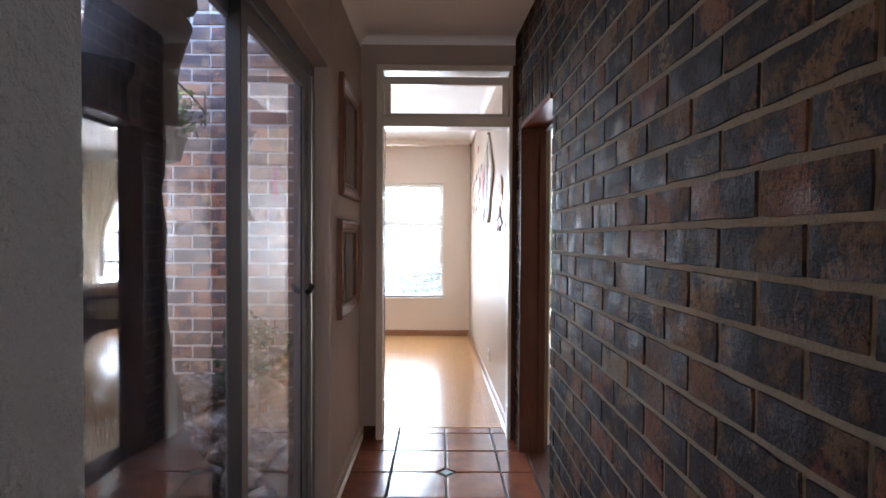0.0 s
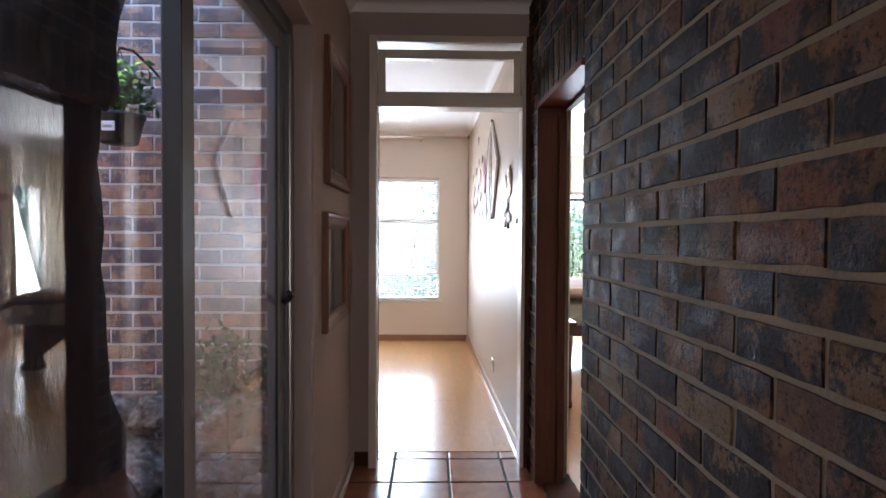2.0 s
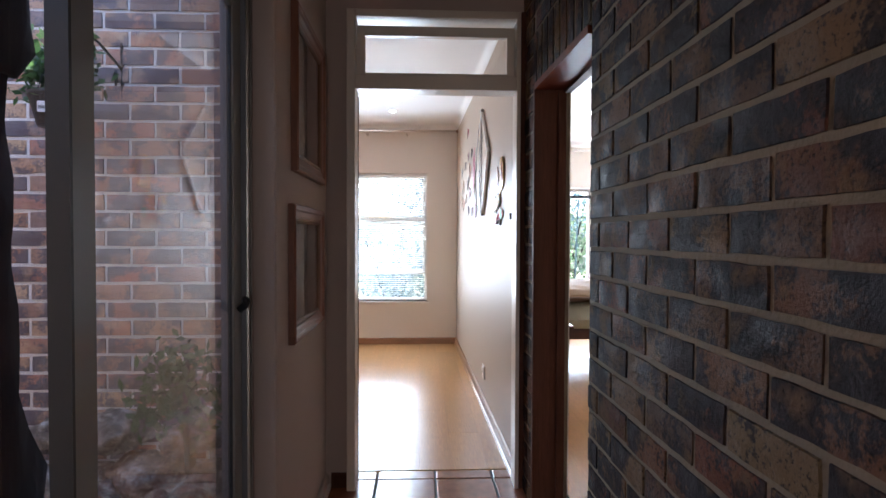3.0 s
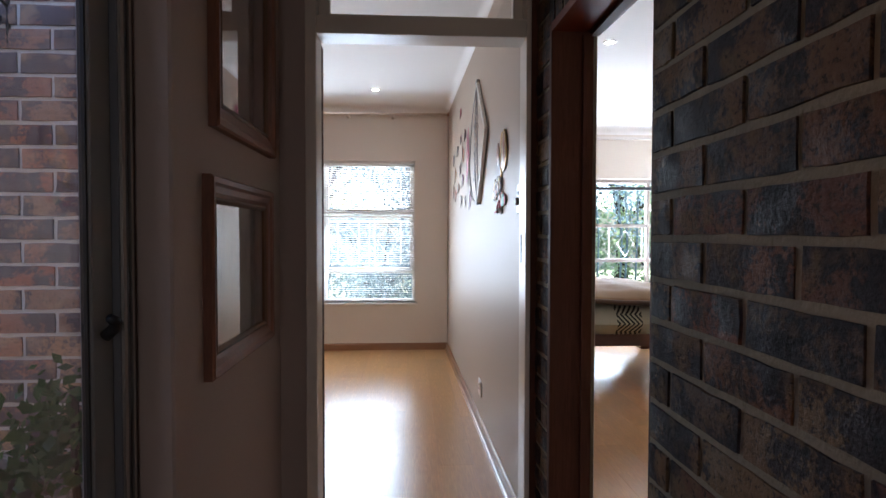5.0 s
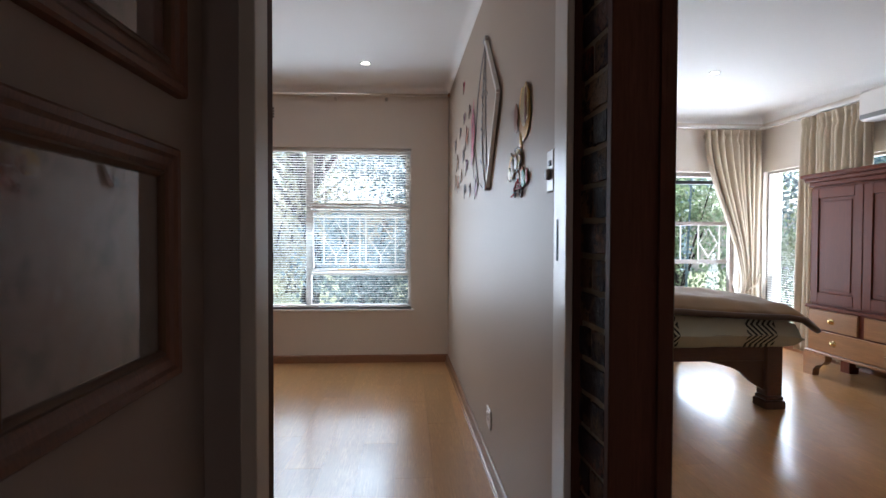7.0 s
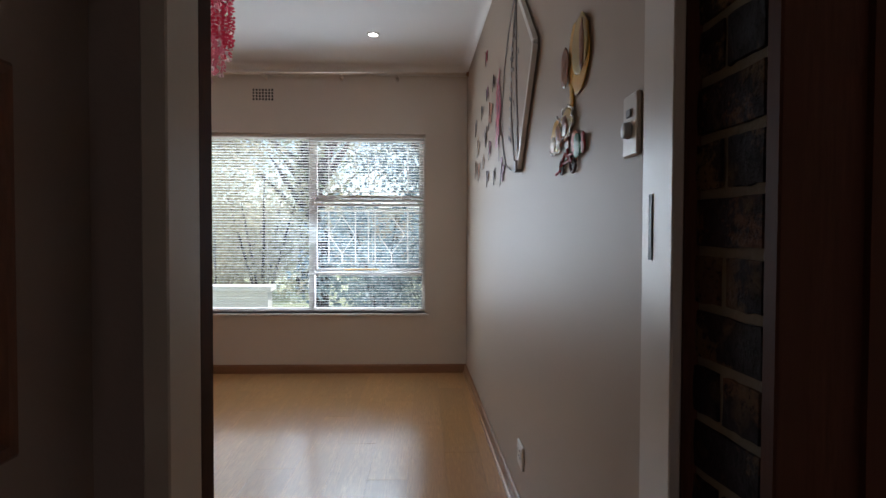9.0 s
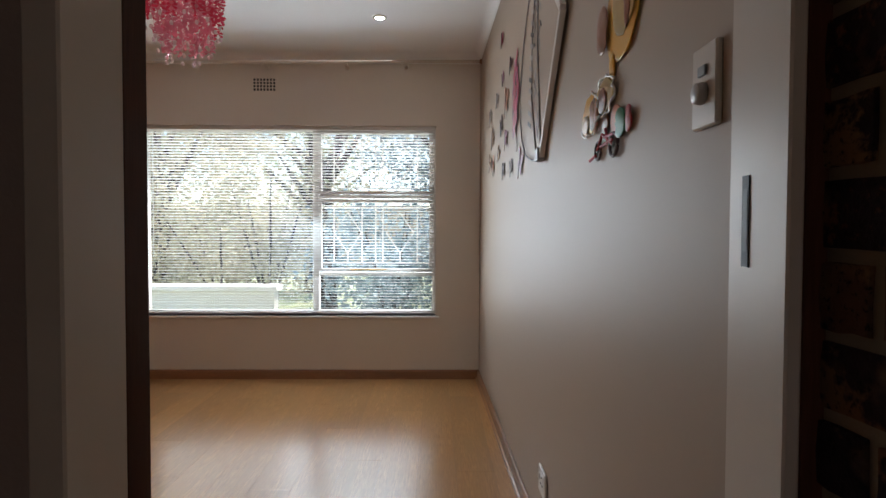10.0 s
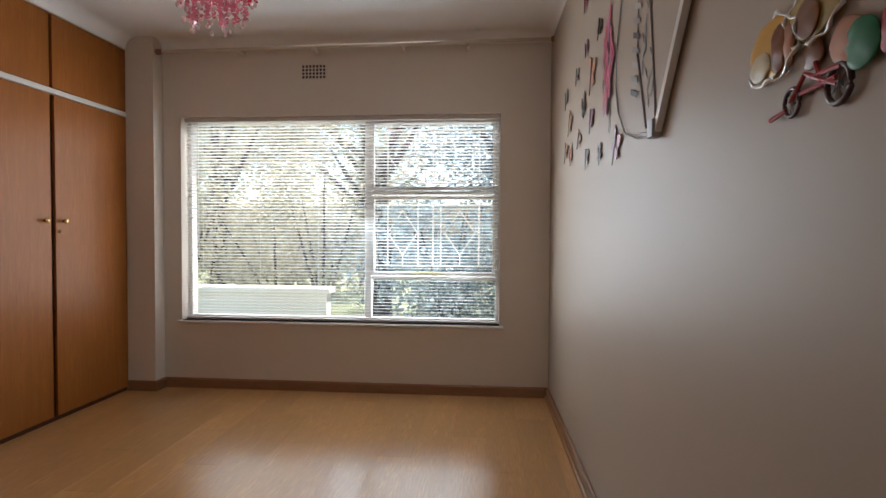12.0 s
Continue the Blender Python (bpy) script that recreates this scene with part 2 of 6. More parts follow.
def part(name, bm, material, parent=None, label="", smooth=False):
    me = bpy.data.meshes.new(name)
    bmesh.ops.recalc_face_normals(bm, faces=bm.faces)
    bm.to_mesh(me)
    bm.free()
    if smooth:
        me.shade_smooth()
    me.materials.append(material)
    ob = new(name, me)
    if parent:
        ob.parent = parent
        ob.matrix_parent_inverse = parent.matrix_world.inverted()
    if label:
        ob["label"] = label
    return ob


def root(name, at, label, category, group="", kind=""):
    ob = new(name)
    ob.empty_display_size = 0.1
    ob.location = at
    ob.matrix_world = Matrix.Translation(at)
    return tagged(ob, label, category, group, kind)


def setting(name, bm, material, label, category, smooth=False):
    return tagged(part(name, bm, material, smooth=smooth), label, category, kind="structure")


# ---- plan ----
BRICK_X = 0.641          # face of the passage's brick wall
LEFT_X = -0.41           # face of the passage's plastered wall
END_Y, ROOM_Y = 4.39, 4.56   # the end wall's two faces
FAR_Y = 8.21             # the room's window wall
CEIL = 2.62
SLIDE_Y0, SLIDE_Y1 = 1.58, 3.40   # opening of the sliding door
SIDE_Y0, SIDE_Y1, SIDE_H = 3.385, 4.165, 2.01   # opening of the bedroom's door
COURSE, BLEN, JOINT = 0.0904, 0.248, 0.0165


def right_x(y):
    """The room's right-hand wall stands a little out of square."""
    return 0.585 - 0.0204 * (y - 4.58)


# ---- passage: walls ----
def brick_x(y):
    """The brick face runs straight to the bedroom's door, and past it leans into the passage."""
    return BRICK_X - 0.041 * max(0.0, y - 3.385)


def slab(bm, plan, z0, z1):
    """Adds an upright block over a plan polygon, given counter-clockwise."""
    lo = [bm.verts.new((x, y, z0)) for x, y in plan]
    hi = [bm.verts.new((x, y, z1)) for x, y in plan]
    n = len(plan)
    for k in range(n):
        bm.faces.new((lo[k], lo[(k + 1) % n], hi[(k + 1) % n], hi[k]))
    bm.faces.new(lo[::-1])
    bm.faces.new(hi)
    return bm


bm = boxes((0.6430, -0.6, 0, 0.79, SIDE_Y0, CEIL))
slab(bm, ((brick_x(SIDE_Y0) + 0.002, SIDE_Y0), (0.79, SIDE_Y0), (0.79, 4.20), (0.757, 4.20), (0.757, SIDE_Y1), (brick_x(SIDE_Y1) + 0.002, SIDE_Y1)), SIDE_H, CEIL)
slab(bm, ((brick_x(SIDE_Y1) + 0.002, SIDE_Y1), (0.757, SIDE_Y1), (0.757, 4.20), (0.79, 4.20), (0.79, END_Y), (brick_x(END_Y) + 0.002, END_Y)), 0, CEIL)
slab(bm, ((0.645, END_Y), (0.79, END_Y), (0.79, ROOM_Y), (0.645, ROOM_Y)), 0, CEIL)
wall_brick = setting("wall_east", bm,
    M_MORTAR, "passage wall of dark flashed face brick and mortar, toned down for shade", "wall")
setting("wall_bedroom_west", boxes(
    (0.79, -0.6, 0, 0.812, SIDE_Y0, CEIL), (0.79, SIDE_Y0, SIDE_H, 0.812, 4.26, CEIL), (0.79, 4.26, 0, 0.812, 9.14, CEIL)),
    M_ROOM, "cream painted bedroom wall beside the passage door", "wall")
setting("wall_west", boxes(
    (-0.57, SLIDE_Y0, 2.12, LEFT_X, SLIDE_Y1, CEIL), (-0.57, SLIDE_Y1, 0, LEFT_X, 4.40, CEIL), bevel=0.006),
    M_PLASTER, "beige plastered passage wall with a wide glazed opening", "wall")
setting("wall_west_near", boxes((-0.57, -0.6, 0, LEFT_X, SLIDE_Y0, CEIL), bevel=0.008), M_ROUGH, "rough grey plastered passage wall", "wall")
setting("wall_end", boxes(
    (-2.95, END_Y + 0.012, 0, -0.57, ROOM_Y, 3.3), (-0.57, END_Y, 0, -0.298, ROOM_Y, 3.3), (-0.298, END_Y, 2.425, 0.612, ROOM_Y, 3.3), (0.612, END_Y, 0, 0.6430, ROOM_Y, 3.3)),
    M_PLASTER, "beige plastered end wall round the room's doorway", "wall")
setting("wall_south", boxes((-0.57, -0.72, 0, -0.35, -0.6, CEIL), (0.58, -0.72, 0, 0.79, -0.6, CEIL), (-0.35, -0.72, 2.05, 0.58, -0.6, CEIL)), M_PLASTER, "plain plastered wall closing the passage", "wall")
setting("wall_hall", boxes((-0.70, -1.72, -0.1, 0.92, -1.6, CEIL), (-0.70, -1.6, -0.1, -0.58, -0.72, CEIL), (0.80, -1.6, -0.1, 0.92, -0.72, CEIL)), M_PLASTER, "plain plastered walls of the hall behind the passage", "wall")
setting("ceiling_hall", boxes((-0.70, -1.72, CEIL + 0.001, 0.92, -0.72, CEIL + 0.12)), M_CEIL, "off-white painted hall ceiling", "ceiling")
setting("floor_hall", boxes((-0.58, -1.6, -0.1, 0.80, -0.605, -0.004)), M_TILE, "terracotta hall floor", "floor")
setting("ceiling", boxes((-0.57, -0.72, CEIL, 0.79, END_Y, CEIL + 0.12)), M_CEIL, "off-white painted passage ceiling", "ceiling")
setting("floor", boxes((-0.57, -0.6, -0.1, 0.80, 4.58, -0.008)), M_GROUT, "terracotta tiled passage floor with dark joints", "floor")


def cove(name, a, b, inward, size, material, label, top=CEIL):
    """A hollow cornice along the ceiling's edge from a to b; inward is the way off the wall."""
    bm = bmesh.new()
    prof = [(0, 0)] + [(size * (1 - math.cos(k * math.pi / 16)), -size * (1 - math.sin(k * math.pi / 16))) for k in range(9)]
    ends = []
    for p in (a, b):
        ends.append([bm.verts.new((p[0] + inward[0] * u, p[1] + inward[1] * u, top + w - 0.001)) for u, w in prof])
    for k in range(len(prof)):
        j = (k + 1) % len(prof)
        bm.faces.new((ends[0][k], ends[0][j], ends[1][j], ends[1][k]))
    bm.faces.new(ends[0])
    bm.faces.new(ends[1][::-1])
    return setting(name, bm, material, label, "cornice", smooth=False)


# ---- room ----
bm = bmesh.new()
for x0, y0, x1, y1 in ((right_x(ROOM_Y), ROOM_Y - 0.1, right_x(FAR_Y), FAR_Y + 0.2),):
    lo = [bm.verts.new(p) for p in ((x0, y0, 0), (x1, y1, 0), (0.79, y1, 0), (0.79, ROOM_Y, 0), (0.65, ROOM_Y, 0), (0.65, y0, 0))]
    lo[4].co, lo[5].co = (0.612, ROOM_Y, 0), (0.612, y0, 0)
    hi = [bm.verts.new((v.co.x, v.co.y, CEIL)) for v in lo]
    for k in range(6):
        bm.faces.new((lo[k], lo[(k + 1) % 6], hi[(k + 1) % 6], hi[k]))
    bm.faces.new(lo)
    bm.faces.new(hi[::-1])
setting("wall_room_east", bm, M_SATIN_SHADED, "white satin-painted room wall with stickers, its shade in the colour", "wall")
WX0, WX1, WZ0, WZ1 = -2.25, 0.155, 0.515, 2.05
setting("wall_room_north", boxes(
    (-2.95, FAR_Y, 0, WX0, FAR_Y + 0.23, CEIL), (WX0, FAR_Y, 0, WX1, FAR_Y + 0.23, WZ0), (WX0, FAR_Y, WZ1, WX1, FAR_Y + 0.23, CEIL),
    (WX1, FAR_Y, 0, right_x(FAR_Y), FAR_Y + 0.23, CEIL)), M_ROOM, "cream painted window wall", "wall")
setting("pier", boxes((-2.62, 8.09, 0, -2.39, FAR_Y, CEIL)), M_ROOM, "cream painted wall pier beside the wardrobe", "wall")
setting("wall_room_west", boxes((-3.2, ROOM_Y, 0, -2.95, FAR_Y + 0.23, CEIL)), M_ROOM, "plain cream wall behind the wardrobe", "wall")
setting("wall_room_south", boxes((-2.95, ROOM_Y, 0, -0.298, ROOM_Y + 0.012, CEIL), (-0.298, ROOM_Y, 2.425, 0.585, ROOM_Y + 0.012, CEIL)), M_ROOM, "cream painted wall beside the door", "wall")
setting("ceiling_room", boxes((-3.2, ROOM_Y, CEIL, 0.79, FAR_Y + 0.23, CEIL + 0.12)), M_CEIL, "white painted room ceiling", "ceiling")
setting("floor_room", boxes((-2.95, 4.58, -0.1, 0.62, FAR_Y, -0.009)), M_GROUT, "golden oak laminate room floor", "floor")

# ---- bedroom ----
BX, BY = 4.25, 9.14
setting("wall_bedroom_north", boxes(
    (0.812, BY, 0, 1.7, BY + 0.23, CEIL), (1.7, BY, 0, 3.98, BY + 0.23, 0.28), (1.7, BY, 1.97, 3.98, BY + 0.23, CEIL), (3.98, BY, 0, BX + 0.23, BY + 0.23, CEIL)),
    M_ROOM, "cream bedroom window wall", "wall")
setting("wall_bedroom_east", boxes(
    (BX, 2.5, 0, BX + 0.23, 7.25, CEIL), (BX, 7.25, 0, BX + 0.23, 9.11, 0.22), (BX, 7.25, 1.97, BX + 0.23, 9.11, CEIL), (BX, 9.11, 0, BX + 0.23, BY, CEIL)),
    M_ROOM, "cream bedroom wall with a tall window", "wall")
setting("wall_bedroom_south", boxes((0.812, 2.38, 0, BX, 2.5, CEIL)), M_ROOM, "plain cream bedroom wall", "wall")
setting("ceiling_bedroom", boxes((0.79, 2.38, CEIL, BX + 0.23, BY + 0.23, CEIL + 0.12)), M_CEIL, "white painted bedroom ceiling", "ceiling")
setting("floor_bedroom", boxes((0.80, 2.5, -0.1, BX, BY, -0.009)), M_GROUT, "golden oak laminate bedroom floor", "floor")

# ---- courtyard ----
setting("wall_courtyard_west", boxes((-3.1, 0.2, -0.1, -2.95, ROOM_Y, 3.3)), M_MORTAR, "brick courtyard side wall", "wall")
setting("wall_courtyard_south", boxes((-2.95, 0.2, -0.1, -0.57, 0.35, 3.3)), M_MORTAR, "brick courtyard near wall", "wall")
setting("courtyard_ground", boxes((-2.95, 0.35, -0.15, -0.57, END_Y + 0.012, -0.04)), plaster("courtyard_soil", (0.12, 0.08, 0.055), 0.95, 30, 0.8, 0.02, 0.4),
        "dark soil and paving of the courtyard", "ground")

# ---- eaves, cornices, skirtings ----
# eaves are out of view, added and sized to block direct sun
setting("eaves", boxes((-3.2, FAR_Y + 0.23, 2.72, 0.79, FAR_Y + 1.05, 2.84), (0.79, BY + 0.23, 2.72, BX + 0.9, BY + 1.05, 2.84), (BX + 0.23, 2.4, 2.72, BX + 0.9, BY + 0.23, 2.84), (-0.92, 0.2, 2.74, -0.57, END_Y - 0.01, 2.84)), M_WHITE, "unseen white eaves added to hold sun off the windows and courtyard", "eaves")
cove("trim", (LEFT_X, -0.6), (LEFT_X, END_Y), (1, 0), 0.07, M_CEIL, "hollow plaster cornice along the passage ceiling")
cove("trim", (LEFT_X, END_Y), (0.641, END_Y), (0, -1), 0.05, M_CEIL, "hollow plaster cornice over the doorway")
cove("trim", (-2.62, FAR_Y), (0.52, FAR_Y), (0, -1), 0.075, M_CEIL, "hollow plaster cornice above the window")
cove("trim", (right_x(ROOM_Y), ROOM_Y), (right_x(FAR_Y), FAR_Y), (-1, 0), 0.06, M_CEIL, "hollow plaster cornice along the room wall")
cove("trim", (-2.6, ROOM_Y), (-2.6, FAR_Y), (1, 0), 0.09, M_CEIL, "hollow plaster cornice over the wardrobe")
cove("trim", (0.812, BY), (BX, BY), (0, -1), 0.09, M_CEIL, "moulded cornice along the bedroom ceiling")
cove("trim", (BX, 2.5), (BX, BY), (-1, 0), 0.09, M_CEIL, "moulded cornice along the bedroom ceiling")


def skirting(a, b, inward, material, h=0.075, d=0.016, label="brown wooden skirting board"):
    """A board along the wall's foot with a rounded top edge."""
    bm = bmesh.new()
    prof = [(0.0, -0.006), (d, -0.006), (d, h - 0.012), (d * 0.7, h - 0.003), (d * 0.3, h), (0.0, h)]
    ends = [[bm.verts.new((p[0] + inward[0] * u, p[1] + inward[1] * u, w)) for u, w in prof] for p in (a, b)]
    for k in range(6):
        bm.faces.new((ends[0][k], ends[0][(k + 1) % 6], ends[1][(k + 1) % 6], ends[1][k]))
    bm.faces.new(ends[0])
    bm.faces.new(ends[1][::-1])
    return setting("baseboard", bm, material, label, "baseboard")


skirting((-2.39, FAR_Y), (right_x(FAR_Y), FAR_Y), (0, -1), M_SKIRT)
skirting((-2.60, 8.09), (-2.375, 8.09), (0, -1), M_SKIRT)
skirting((-2.39, 8.085), (-2.39, FAR_Y), (1, 0), M_SKIRT)
skirting((right_x(ROOM_Y), ROOM_Y - 0.08), (right_x(FAR_Y), FAR_Y - 0.016), (-1, 0), M_SKIRT)
skirting((right_x(ROOM_Y) - 0.016, ROOM_Y - 0.08), (right_x(FAR_Y) - 0.016, FAR_Y - 0.016), (-1, 0), M_DRAWER, 0.018, 0.012, "thin pale wooden bead along the skirting")
skirting((LEFT_X, SLIDE_Y1 + 0.01), (LEFT_X, END_Y), (1, 0), M_PLASTER, 0.07, 0.014, "painted skirting of the passage wall")
skirting((LEFT_X + 0.014, SLIDE_Y1 + 0.02), (LEFT_X + 0.014, END_Y), (1, 0), M_WHITE, 0.02, 0.012, "thin pale bead along the skirting")
skirting((LEFT_X + 0.026, END_Y), (-0.30, END_Y), (0, -1), M_DARKWOOD, 0.075, 0.014)
skirting((0.812, BY), (BX, BY), (0, -1), M_SKIRT)
skirting((BX, 2.5), (BX, BY), (-1, 0), M_SKIRT)

# ---- the room's doorway with its fanlight ----
door_1 = root("door_1", (0.15, 4.41, 0), "cream painted door frame with a glazed fanlight above", "doorway", kind="structure")
part("jamb", boxes((-0.300, 4.335, 0, -0.257, 4.462, 2.425), bevel=0.003), M_FRAME, door_1)
part("jamb", boxes((0.556, 4.335, 0, 0.576, 4.462, 2.425), bevel=0.003), M_FRAME, door_1)
# the right jamb's unlit front face, its shade given as a dark strip
part("shaded_jamb_front", boxes((0.5765, 4.338, 0, 0.612, 4.462, 2.425), bevel=0.003), M_DARKWOOD, door_1, "front face of the right jamb, coloured dark for shade")
part("door_lining", boxes((-0.298, 4.463, 0, -0.259, 4.527, 2.03), bevel=0.003), M_DARKWOOD, door_1, "dark stained wooden lining strip")
part("transom_bar", boxes((-0.257, 4.338, 2.030, 0.556, 4.46, 2.100), bevel=0.003), M_FRAME, door_1)
part("head", boxes((-0.257, 4.335, 2.388, 0.556, 4.462, 2.425), bevel=0.003), M_FRAME, door_1)
fan = part("fanlight", boxes((-0.254, 4.40, 2.102, -0.215, 4.44, 2.366), (0.514, 4.40, 2.102, 0.553, 4.44, 2.366),
                             (-0.215, 4.40, 2.102, 0.514, 4.44, 2.128), (-0.215, 4.40, 2.316, 0.514, 4.44, 2.366), bevel=0.002), M_FRAME, door_1)
part("pane", boxes((-0.215, 4.417, 2.128, 0.514, 4.421, 2.316)), M_GLASS, fan)
# steel plate; near-black iron colour stands in for its dark reflection
strike = part("strike_plate", boxes((0.5542, 4.412, 1.145, 0.5562, 4.427, 1.262)), M_IRON, door_1, "small metal strike plate, dark reflection in its colour")
part("latch_hole", boxes((0.5537, 4.414, 1.165, 0.5544, 4.425, 1.245)), M_BLACK, strike)

# ---- the bedroom's doorway ----
door_2 = root("door_2", (0.72, 3.83, 0), "dark stained wooden door lining in the brick wall", "doorway", kind="structure")
part("jamb", boxes((0.603, SIDE_Y1 - 0.032, 0, 0.757, SIDE_Y1, SIDE_H), bevel=0.003), M_DARKWOOD, door_2)
part("jamb", boxes((0.650, SIDE_Y0 + 0.001, 0, 0.818, SIDE_Y0 + 0.026, SIDE_H), bevel=0.003), M_DARKWOOD, door_2)
part("head", slab(bmesh.new(), ((0.634, SIDE_Y0 + 0.026), (0.818, SIDE_Y0 + 0.026), (0.79, SIDE_Y1 - 0.032), (0.603, SIDE_Y1 - 0.032)), SIDE_H - 0.028, SIDE_H + 0.002), M_MAHOG, door_2)
part("stop", boxes((0.715, SIDE_Y1 - 0.044, 0, 0.745, SIDE_Y1 - 0.032, SIDE_H - 0.042), (0.745, SIDE_Y0 + 0.026, SIDE_H - 0.042, 0.775, SIDE_Y1 - 0.032, SIDE_H - 0.028)), M_DARKWOOD, door_2)
part("threshold", boxes((0.650, SIDE_Y0 + 0.026, -0.012, 0.815, SIDE_Y1 - 0.032, 0.006), bevel=0.003), M_DARKWOOD, door_2)

# ---- sliding glass door to the courtyard ----
slider = root("sliding_door", (-0.53, 2.49, 0), "bronze aluminium sliding door with two tall panes", "sliding door", kind="structure")
X0, X1 = -0.568, -0.487
part("frame", boxes((X0, 1.581, 0, X1, 1.625, 2.12), (X0, 3.335, 0, X1, 3.399, 2.12), (X0, 1.625, 2.06, X1, 3.335, 2.119), (X0, 1.625, 0, X1, 3.335, 0.035), bevel=0.002), M_ALU, slider)
for x, y0, y1, m in ((-0.545, 1.626, 2.562, M_ALU), (-0.514, 2.466, 3.334, M_ALU_PALE)):
    leaf = part("sash", boxes((x - 0.012, y0, 0.036, x + 0.012, y0 + 0.072, 2.058), (x - 0.012, y1 - 0.072, 0.036, x + 0.012, y1, 2.058),
                              (x - 0.012, y0 + 0.072, 0.036, x + 0.012, y1 - 0.072, 0.115), (x - 0.012, y0 + 0.072, 1.99, x + 0.012, y1 - 0.072, 2.058), bevel=0.002), m, slider)
    part("pane", boxes((x - 0.003, y0 + 0.070, 0.113, x + 0.003, y1 - 0.070, 1.992)), M_GLASS, leaf)
    part("gasket", boxes((x - 0.006, y0 + 0.072, 0.115, x + 0.006, y0 + 0.078, 1.99), (x - 0.006, y1 - 0.078, 0.115, x + 0.006, y1 - 0.072, 1.99)), M_BLACK, leaf)
part("brush_seal", boxes((-0.535, 2.458, 0.036, -0.497, 2.4655, 2.058)), M_BLACK, slider)
part("track", boxes((-0.4868, 3.337, 0, -0.481, 3.349, 2.06), (-0.4868, 3.372, 0, -0.481, 3.380, 2.06)), M_STEEL, slider, "pale metal edge strips")
grip = bmesh.new()
tube(grip, [(-0.497, 3.295, 1.06), (-0.478, 3.292, 1.075), (-0.470, 3.285, 1.09), (-0.470, 3.262, 1.10)], [0.012, 0.012, 0.011, 0.009])
part("handle", grip, M_BLACK, slider, "small black latch handle", True)


# ---- framed pictures ----
def mitred(y0, z0, y1, z1, x, prof):
    """A mitred picture frame lying on the wall plane x; prof holds rows of (inset, height off the wall)."""
    bm = bmesh.new()
    rings = [[bm.verts.new((x + h, y, z)) for y, z in ((y0 + i, z0 + i), (y1 - i, z0 + i), (y1 - i, z1 - i), (y0 + i, z1 - i))] for i, h in prof]
    for r, s in zip(rings, rings[1:]):
        for k in range(4):
            bm.faces.new((r[k], r[(k + 1) % 4], s[(k + 1) % 4], s[k]))
    return bm


def print_mat(name, tone):
    m = mat(name, tone, 0.5)
    v = coords(m)
    n = noise_tex(m, v, 9, 6, 0.65)
    L(m, ramp(m, n, [(0.3, tuple(0.4 * c for c in tone)), (0.5, tone), (0.62, (0.20, 0.11, 0.09)), (0.8, (0.32, 0.25, 0.22))]), P(m).inputs["Base Color"])
    return m


def picture(y0, z0, y1, z1, tone, label, wide):
    ob = root("framed_picture", (LEFT_X, (y0 + y1) / 2, z0), label, "picture", "framed pictures on the passage wall")
    part("frame", mitred(y0, z0, y1, z1, LEFT_X, [(0, 0), (0, 0.022), (0.006, 0.028), (wide * 0.35, 0.026), (wide * 0.5, 0.020), (wide * 0.8, 0.016), (wide, 0.010), (wide, 0.0)]), M_PICFRAME, ob)
    part("inner_bead", mitred(y0 + wide, z0 + wide, y1 - wide, z1 - wide, LEFT_X, [(0, 0.002), (0, 0.0125), (0.006, 0.015), (0.014, 0.010), (0.018, 0.003)]), M_BRASS_DARK, ob, "dark gilt inner bead")
    part("print", boxes((LEFT_X + 0.001, y0 + wide, z0 + wide, LEFT_X + 0.003, y1 - wide, z1 - wide)), print_mat("picture_print", tone), ob, "faded reddish print")
    part("pane", boxes((LEFT_X + 0.0045, y0 + wide + 0.014, z0 + wide + 0.014, LEFT_X + 0.0065, y1 - wide - 0.014, z1 - wide - 0.014)), M_PICGLASS, ob)
    return ob


M_BRASS_DARK = mat("dark_gilt", (0.13, 0.065, 0.035), 0.5, 0.3)
picture(3.62, 1.535, 4.23, 2.165, (0.26, 0.13, 0.12), "upright brown wooden picture frame with a reddish print", 0.062)
picture(3.572, 0.893, 4.185, 1.41, (0.22, 0.15, 0.13), "brown wooden picture frame with a glazed faded print", 0.054)

# ---- courtyard: tree, rocks, hanging basket ----
M_BARK = mat("dark_bark", (0.055, 0.042, 0.036), 0.9)
bv = coords(M_BARK, (1, 1, 0.25))
bn = noise_tex(M_BARK, bv, 26, 6, 0.7)
L(M_BARK, ramp(M_BARK, bn, [(0.35, (0.014, 0.011, 0.010)), (0.7, (0.024, 0.019, 0.017))]), P(M_BARK).inputs["Base Color"])
bump(M_BARK, bn, 0.5, 0.02)
M_ROCK = mat("pale_rock", (0.42, 0.38, 0.33), 0.85)
rn = noise_tex(M_ROCK, coords(M_ROCK), 16, 8, 0.75)
L(M_ROCK, ramp(M_ROCK, rn, [(0.36, (0.04, 0.03, 0.025)), (0.5, (0.17, 0.14, 0.11)), (0.66, (0.48, 0.45, 0.40))]), P(M_ROCK).inputs["Base Color"])
bump(M_ROCK, rn, 0.8, 0.03)


